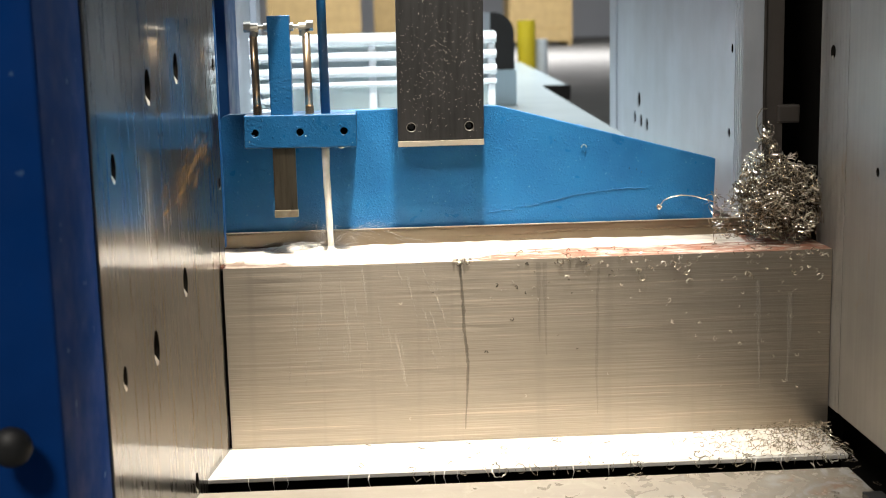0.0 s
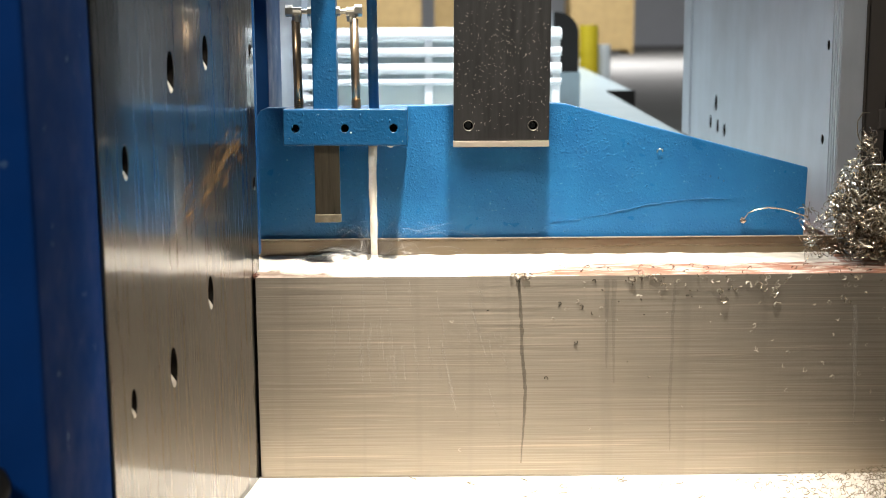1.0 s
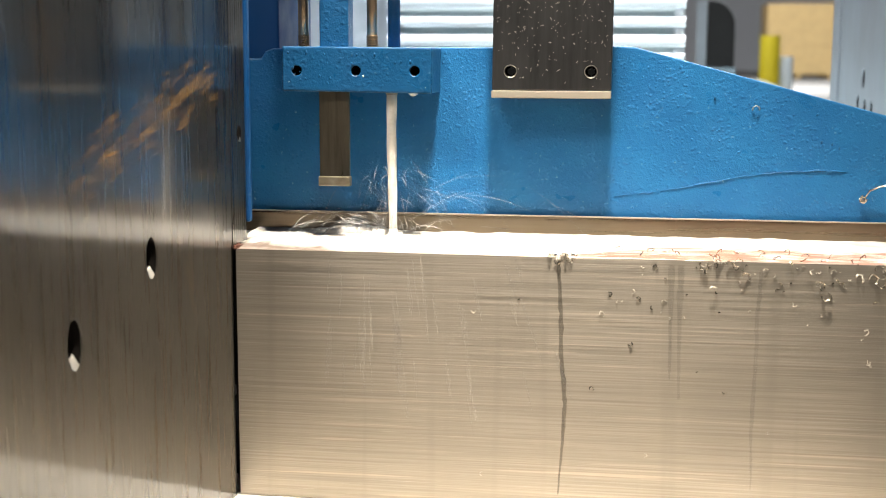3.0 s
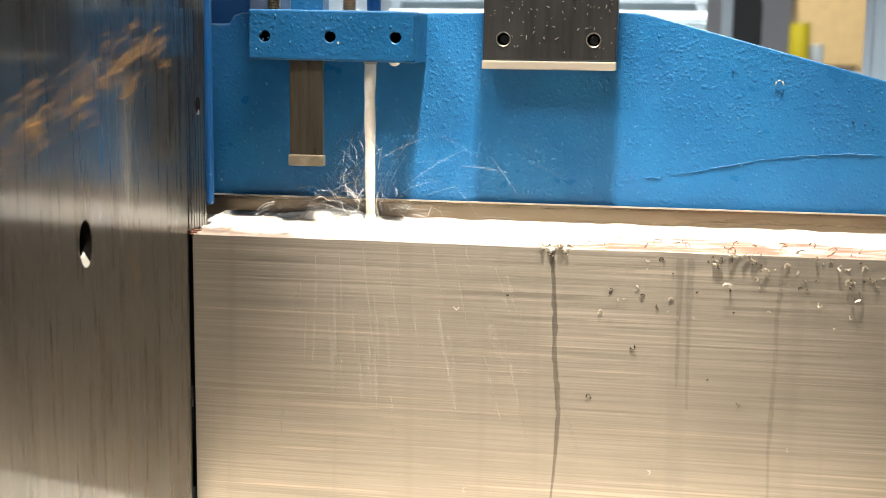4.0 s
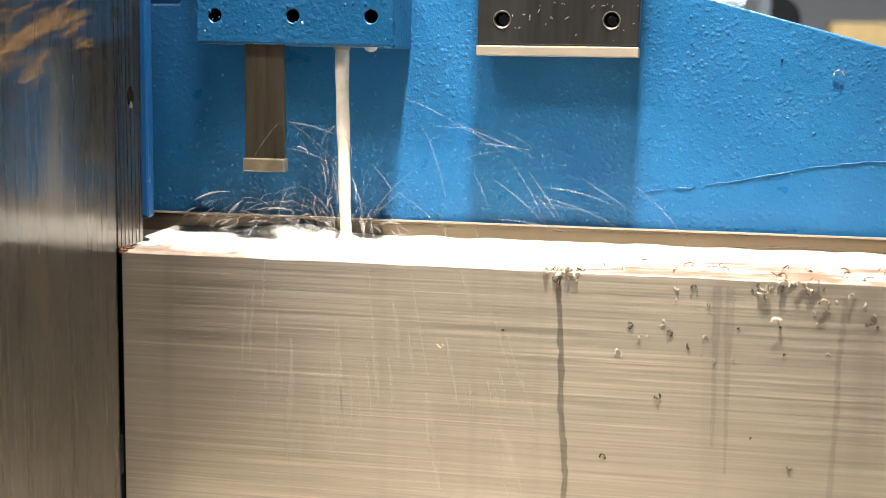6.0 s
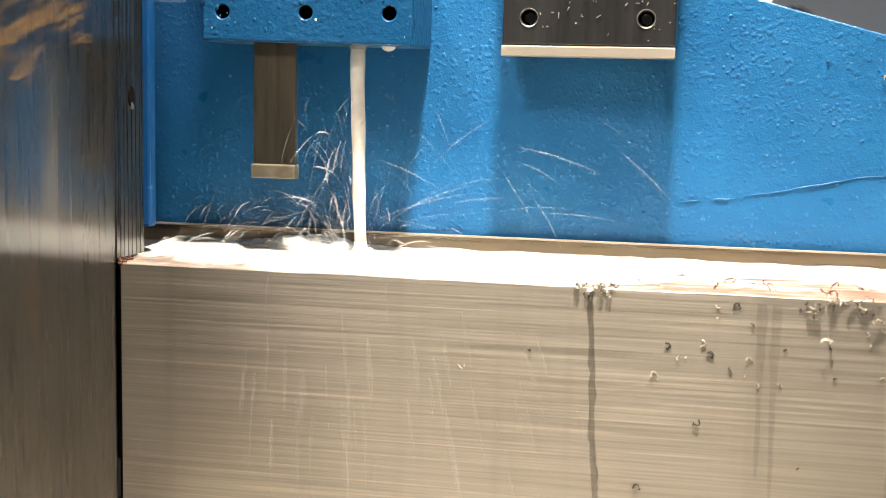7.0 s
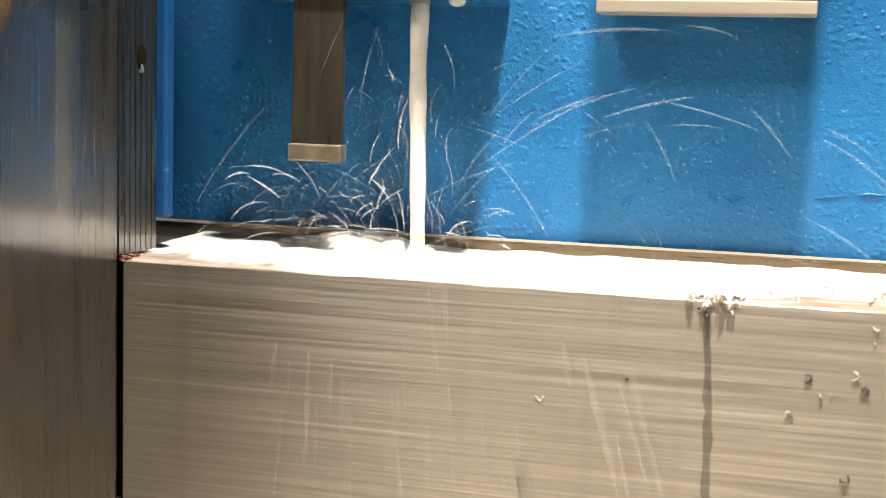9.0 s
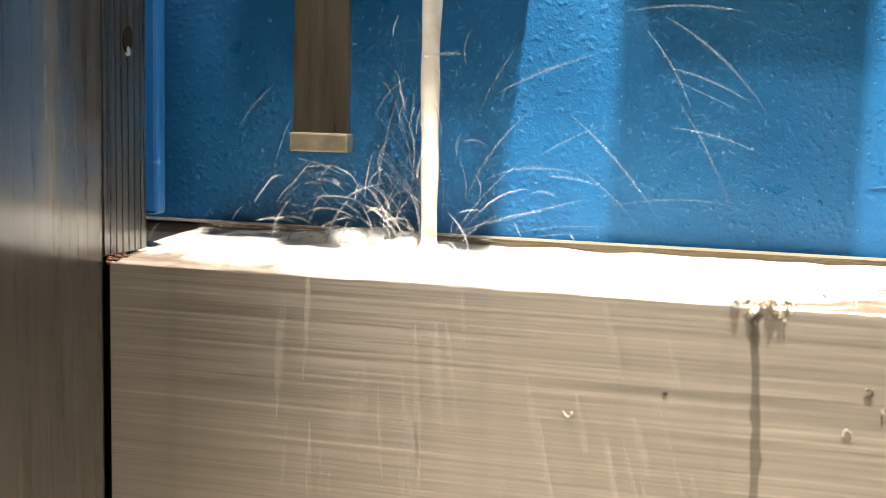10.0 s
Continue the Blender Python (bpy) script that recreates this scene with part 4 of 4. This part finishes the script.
    tagged(long, "long bright steel curl hanging over the bed's edge", "metal chip", "curls on the bed's edge")
    long.matrix_world = pose(0.335, -0.118, -0.002, 70, 20, 30)
    for x in (0.505, 0.52, 0.60, 0.655, 0.68, 0.70, 0.715, 0.735, 0.75, 0.765, 0.77):
        copy_thing(long, pose(x, -0.116 - 0.006 * rnd.random(), 0.0, rnd.uniform(40, 110), rnd.uniform(-40, 40), rnd.uniform(0, 360)) @ Matrix.Scale(rnd.uniform(0.5, 0.95), 4))
    clump = base("chip_clump", "small clump of wet steel chips on the block's edge", "swarf", (0.309, 0.001, H))
    for i in range(30):
        one = bmesh.new()
        m = Matrix.Translation((rnd.gauss(0, 0.008), rnd.uniform(-0.0012, 0.004), -0.009 * rnd.random() ** 2 + 0.001)) @ turn_random(rnd)
        tube([m @ Vector(q) for q in curl_points(rnd, rnd.uniform(0.0015, 0.0042), rnd.uniform(0.4, 0.9), 0.002)], 0.0009, 4, one, flat=0.6)
        part("chip", one, M_BRIGHT if i % 4 else M_SWARF, clump)
    heap = bmesh.new()
    for i in range(330):
        x = 0.785 - abs(rnd.gauss(0, 0.075))
        p = Vector((x, rnd.uniform(-0.108, -0.004), rnd.uniform(0.001, 0.004 + 0.012 * max(0, (x - 0.66) / 0.12))))
        m = Matrix.Translation(p) @ turn_random(rnd)
        pts = [m @ Vector(q) for q in curl_points(rnd, rnd.uniform(0.002, 0.007), rnd.uniform(0.3, 1.1), 0.004)]
        tube([Vector((min(q.x, 0.797), min(q.y, -0.001), max(q.z, 0.0008))) for q in pts], 0.0005, 4, heap, flat=0.5)
    for i in range(46):
        p = Vector((0.79 - 0.55 * rnd.random() ** 1.8, rnd.uniform(-0.128, -0.108), -0.002))
        m = Matrix.Translation(p) @ turn_random(rnd)
        tube([m @ Vector(q) for q in curl_points(rnd, rnd.uniform(0.003, 0.010), rnd.uniform(0.4, 0.9), 0.004)], 0.0006, 4, heap, flat=0.5)
    tagged(link("swarf_scatter", heap, M_SWARF), "scattered steel curls heaped on the wet bed's end", "swarf", kind="stuff")
    # the single wire caught on the guard
    wr = bmesh.new()
    tube([(0.597, 0.131, 0.283), (0.599, 0.130, 0.289), (0.603, 0.129, 0.296), (0.612, 0.128, 0.300), (0.628, 0.127, 0.303), (0.645, 0.124, 0.3015), (0.660, 0.118, 0.297), (0.674, 0.110, 0.293)], 0.0010, 6, wr)
    for k in range(5):
        m = Matrix.Translation((0.597, 0.129, 0.287)) @ turn_random(rnd)
        tube([m @ Vector(q) for q in curl_points(rnd, 0.0035, 0.9, 0.002)], 0.0008, 4, wr)
    tagged(link("steel_wire_chip", wr, M_SWARF, True), "long thin steel chip hanging from the blue guard", "swarf")


# ---- coolant ----


def wobble(x, k, rnd_shift):
    return noise.noise(Vector((x * k, rnd_shift, 0.3)))


def pool():
    """A film of emulsion on the block's top: thin at the front edge, full depth towards the blade, a back band further along."""
    bm = bmesh.new()
    xs = [-0.012 + 0.0128 * i / 3 for i in range(4)] + [0.0013 + 0.7027 * i / 180 for i in range(181)]
    rows = []
    for x in xs:
        if x < 0.0012:
            near = 0.040
        elif x < 0.26:
            near = 0.0006
        else:
            near = max(0.0006, min(0.070, max(0.0, (x - 0.30) * 0.75)) + 0.010 * wobble(x, 16, 2.0) + 0.006 * wobble(x, 60, 5.0))
        ring = []
        for j in range(13):
            f = j / 12
            y = near + (0.1278 - near) * f
            z = H + 0.0004 + (0.0012 + 0.0014 * f) * math.sin(math.pi * min(1, f * 1.6 + 0.02) / 2) ** 0.5 * (1 + 0.5 * noise.noise(Vector((x * 60, y * 60, 0))))
            if j == 0:
                z = H + 0.0002
            ring.append(bm.verts.new((x, y, z)))
        rows.append(ring)
    for a, b in zip(rows, rows[1:]):
        for j in range(12):
            bm.faces.new((a[j], a[j + 1], b[j + 1], b[j]))
    ob = link("coolant_pool", bm, M_POOL, True)
    return tagged(ob, "milky coolant film running over the block's top beside the blade", "coolant", kind="stuff")


def foam():
    bm = bmesh.new()
    rnd = random.Random(17)
    for i in range(46):
        f = rnd.random()
        x = 0.050 + 0.092 * f
        r = rnd.uniform(0.004, 0.0085) * (0.55 + 0.75 * math.sin(math.pi * f) ** 1.2)
        bmesh.ops.create_icosphere(bm, subdivisions=2, radius=r, matrix=Matrix.Translation((x, 0.112 + rnd.uniform(-0.010, 0.010), H + 0.001 + r * 0.15)) @ Matrix.Diagonal((1.5, 1.0, 0.8, 1)))
    ob = link("foam", bm, M_MILK, True)
    return tagged(ob, "white foaming coolant heap beside the stream", "foam")


def bed_film():
    bm = bmesh.new()
    nx, rows = 60, []
    for i in range(nx + 1):
        x = 0.004 + 0.766 * i / nx
        rows.append([bm.verts.new((x - (0.0148 * j / 6 if i == 0 else 0), -0.0015 - 0.106 * j / 6 + (0.002 * wobble(x, 30, 3) if j == 6 else 0), 0.0006 + 0.0010 * math.sin(math.pi * j / 6) * (1.1 + noise.noise(Vector((x * 25, j, 0)))))) for j in range(7)])
    for a, b in zip(rows, rows[1:]):
        for j in range(6):
            bm.faces.new((a[j], a[j + 1], b[j + 1], b[j]))
    ob = link("bed_coolant", bm, M_MILK, True)
    return tagged(ob, "milky coolant film lying on the saw bed", "coolant", kind="stuff")


def bed_drips():
    """Threads of emulsion over the bed's front edge."""
    rnd = random.Random(8)
    dr = base("coolant_drips", "thin milky threads dripping over the saw bed's edge", "coolant", (0, -0.1122, 0))
    for k in range(12):
        x, w = 0.02 + 0.72 * rnd.random(), rnd.uniform(0.0003, 0.0009)
        part("drip", tube([(x, 0.0037, 0.0004), (x, -0.0006, -0.001), (x + rnd.uniform(-0.002, 0.002), -0.0012, -0.008), (x + rnd.uniform(-0.004, 0.004), -0.0018, -0.020)], w, 5, taper=True), M_MILK, dr, smooth=True)
    return dr


def runs():
    """Wet and dried runs down the sawn face."""
    rnd = random.Random(12)
    for pts, wd, mat, txt in (
            ([(0.308, 0.240), (0.3085, 0.225), (0.311, 0.19), (0.312, 0.15), (0.3145, 0.125), (0.316, 0.105), (0.314, 0.06), (0.310, 0.008)], 0.0022, M_WET, "dark wet coolant run down the sawn face"),
            ([(0.4895, 0.236), (0.489, 0.215), (0.487, 0.19), (0.488, 0.16), (0.4865, 0.12), (0.486, 0.08), (0.488, 0.02)], 0.0019, M_FAINT, "thin wet run down the sawn face"),
            ([(0.410, 0.238), (0.4105, 0.19), (0.411, 0.12)], 0.0030, M_FAINT, "faint wet run down the sawn face"),
            ([(0.419, 0.238), (0.4185, 0.18), (0.420, 0.10)], 0.0030, M_FAINT, "faint wet run down the sawn face"),
            ([(0.700, 0.205), (0.703, 0.13), (0.706, 0.045)], 0.0030, M_PALE, "pale dried run down the sawn face"),
            ([(0.744, 0.187), (0.744, 0.12), (0.742, 0.052)], 0.0034, M_PALE, "pale dried run down the sawn face")):
        bm = bmesh.new()
        left, right = [], []
        for (xa, za), (xb, zb) in zip(pts, pts[1:]):
            for k in range(6):
                f = k / 6
                w = wd * rnd.uniform(0.7, 1.15) * min(1.0, 0.25 + 0.5 * (len(pts) * 6 - 6 - len(left)) / 6)
                x, z = xa + (xb - xa) * f + rnd.uniform(-0.0004, 0.0004), za + (zb - za) * f
                left.append(bm.verts.new((x - w, -0.0002, z)))
                right.append(bm.verts.new((x + w, -0.0002, z)))
        for i in range(len(left) - 1):
            bm.faces.new((left[i], left[i + 1], right[i + 1], right[i]))
        ob = link("coolant_run", bm, mat)
        tagged(ob, txt, "coolant run", "runs on the sawn face")


def stream():
    """The falling stream and its flared foot, which sway slightly about the outlet."""
    st = base("coolant_stream", "milky white coolant stream falling from the nozzle onto the block", "coolant stream", (0.1365, 0.090, 0.3870))

    def lathe(rows):
        bm = bmesh.new()
        rings = []
        for x, z, r in rows:
            rings.append([bm.verts.new((x + r * (1 + 0.05 * math.sin(3 * a + 70 * z)) * math.cos(a), r * math.sin(a), z)) for a in [2 * math.pi * k / 16 for k in range(16)]])
        for a, b in zip(rings, rings[1:]):
            for j in range(16):
                bm.faces.new((a[j], a[(j + 1) % 16], b[(j + 1) % 16], b[j]))
        bm.faces.new(rings[0])
        bm.faces.new(rings[-1][::-1])
        return bm

    jet = [(0.0026 * f * f, -0.1335 * f, 0.0052 - 0.0009 * f + 0.00025 * math.sin(19 * f)) for f in [i / 18 for i in range(19)]]
    part("jet", lathe(jet), M_MILK, st, smooth=True)
    foot = [(0.0026, -0.1334 - 0.0095 * f, 0.0043 + 0.0062 * f ** 3) for f in [i / 7 for i in range(8)]]
    part("jet_foot", lathe(foot), M_MILK, st, "flared foot of the stream", True)
    return st


def droplet(seed, long=0.024, mat=None):
    """A streak of flung coolant, drawn out along its flight and bowed by its fall."""
    rnd = random.Random(seed)
    ln = long * rnd.uniform(0.35, 1.0)
    bow = rnd.uniform(0.03, 0.16) * ln * (0 if mat == M_FALL else 0.4 if long > 0.05 else 1)
    pts = [(ln * (k / 6 - 0.5), 0, -bow * (2 * k / 6 - 1) ** 2) for k in range(7)]
    bm = tube(pts, rnd.uniform(0.0003, 0.00085) * (3.6 if mat == M_FALL else 1), 5, taper=True)
    ob = link("spray_droplet", bm, mat or M_SPRAY, True)
    return tagged(ob, "flung droplet of milky coolant beside the stream", "droplet", "spray round the stream")


machine_bed()
front_plate()
BLOCK = steel_block()
# the lens is focused on the block's sawn face
cam.data.dof.use_dof, cam.data.dof.focus_object, cam.data.dof.aperture_fstop = True, BLOCK, 7.0
left_jaw()
right_jaw()
frame_column()
BLADE = blade()
guard_plate()
guard_post()
coolant_block()
guide_plate()
outfeed_jaw()
housing()
outfeed_table()
black_upright()
rail_stack()
side_plate()
bollard()
for cx, cy, cw, ch, cd in ((8.1, 60, 3.0, 3.4, 3.0), (-2.6, 60, 4.4, 3.2, 3.0), (1.3, 64, 2.2, 3.0, 2.4), (-8.5, 62, 4.5, 3.2, 3.0)):
    crate(cx, cy, cw, ch, cd)
swarf_nest()
pool()
foam()
bed_film()
bed_drips()
runs()
chips()
STREAM = stream()
HABITS = [(i * 0.618) % 1.0 for i in range(330)]
DROPS = [droplet(100 + i, 0.075 if k >= 0.84 else 0.030 if i % 3 else 0.016, M_MIST if i % 2 or k >= 0.84 else M_SPRAY) for i, k in enumerate(HABITS)]
FALLS = [droplet(600 + i, 0.075, M_FALL) for i in range(70)]


def flight(ob, seed, habit, fps=15):
    """Ballistic hops from the stream's foot: up, over and down into the film, then back under it."""
    rnd = random.Random(seed)
    rows, hops = [], []
    g, t = 4.0, -rnd.uniform(0, 0.3)
    while t < 10.2:
        if habit < 0.52:      # the dense fan over the foam
            x0, h, dx = 0.133 - abs(rnd.gauss(0, 0.022)), 0.004 + 0.044 * rnd.random() ** 1.6, -rnd.uniform(0.005, 0.125)
        elif habit < 0.78:    # steep jets beside the stream
            x0, h, dx = 0.135 + rnd.gauss(0, 0.008), 0.015 + 0.115 * rnd.random() ** 1.3, rnd.gauss(-0.008, 0.026)
        elif habit < 0.84:    # short hops to the right
            x0, h, dx = 0.142 + abs(rnd.gauss(0, 0.012)), 0.004 + 0.032 * rnd.random() ** 1.5, rnd.uniform(0.005, 0.07)
        else:                 # far flat throws
            x0, h, dx = 0.140, rnd.uniform(0.012, 0.13), rnd.uniform(0.06, 0.32) * (1 if rnd.random() < 0.7 else -0.45)
        # the splash grows as the cut goes on
        grown = 0.30 + 0.75 * min(1.0, max(0.0, t) / 9.0)
        h, dx = h * grown, dx * (0.35 + 0.65 * grown)
        dur = 2 * math.sqrt(2 * h / g)
        hops.append((t, dur, x0, dx / dur, rnd.uniform(-0.16, 0.01), math.sqrt(2 * g * h)))
        t += dur + rnd.uniform(0.02, 0.06)
    k = 0
    for i in range(int(10 * fps) + 1):
        t = i / fps
        while k < len(hops) - 1 and hops[k + 1][0] <= t:
            k += 1
        t0, dur, x0, vx, vy, up = hops[k]
        s = t - t0
        if 0 <= s <= dur:
            x, y, z = x0 + vx * s, 0.106 + vy * s, H + 0.002 + up * s - g * s * s / 2
            a = max(-80, min(80, math.degrees(math.atan2(up - g * s, abs(vx) + 1e-6))))
            rows.append((t, pose(x, y, z, 0, -a if vx >= 0 else a, 0)))
        else:
            rows.append((t, pose(hops[min(k + 1, len(hops) - 1)][2], 0.106, H - 0.03, 0, 0, 0)))
    walk(ob, rows)


def falling(ob, seed, fps=15):
    """Drops that leave the block's front edge and slide down before the sawn face, then pass back inside the block."""
    rnd = random.Random(seed)
    rows = []
    x = 0.095 + 0.185 * rnd.random()
    lean = (x - 0.14) * 120 + rnd.uniform(-3, 3)
    per, fall = rnd.uniform(0.3, 0.5), 0.24
    ph = rnd.uniform(0, per)
    for i in range(int(10 * fps) + 1):
        t = i / fps
        s = (t + ph) % per
        if s < fall:
            d = 0.008 + 0.03 * (seed % 3) + 0.36 * s
            rows.append((t, pose(x + d * math.tan(radians(lean)), -0.004, H - d, 0, 88 - lean, 0)))
        else:
            rows.append((t, pose(x, 0.06, H - 0.06, 0, 88 - lean, 0)))
    walk(ob, rows)


def motions():
    # the blade sinks into the cut
    walk(BLADE, [(0.0, pose(0, 0, 0.2678)), (1.0, pose(0, 0, 0.2662)), (2.5, pose(0, 0, 0.2645)), (4.5, pose(0, 0, 0.2600)),
                 (7.0, pose(0, 0, 0.2550)), (8.0, pose(0, 0, 0.2535)), (10.0, pose(0, 0, 0.2495))])
    # the stream sways by a degree or so
    rnd = random.Random(77)
    walk(STREAM, [(i * 0.25, pose(0.1365, 0.090, 0.3870, rnd.uniform(-0.6, 0.3), rnd.uniform(-0.5, 0.9), rnd.uniform(-20, 20))) for i in range(41)])
    for i, d in enumerate(DROPS):
        flight(d, 900 + i, HABITS[i])
    for i, d in enumerate(FALLS):
        falling(d, 1500 + i)


motions()
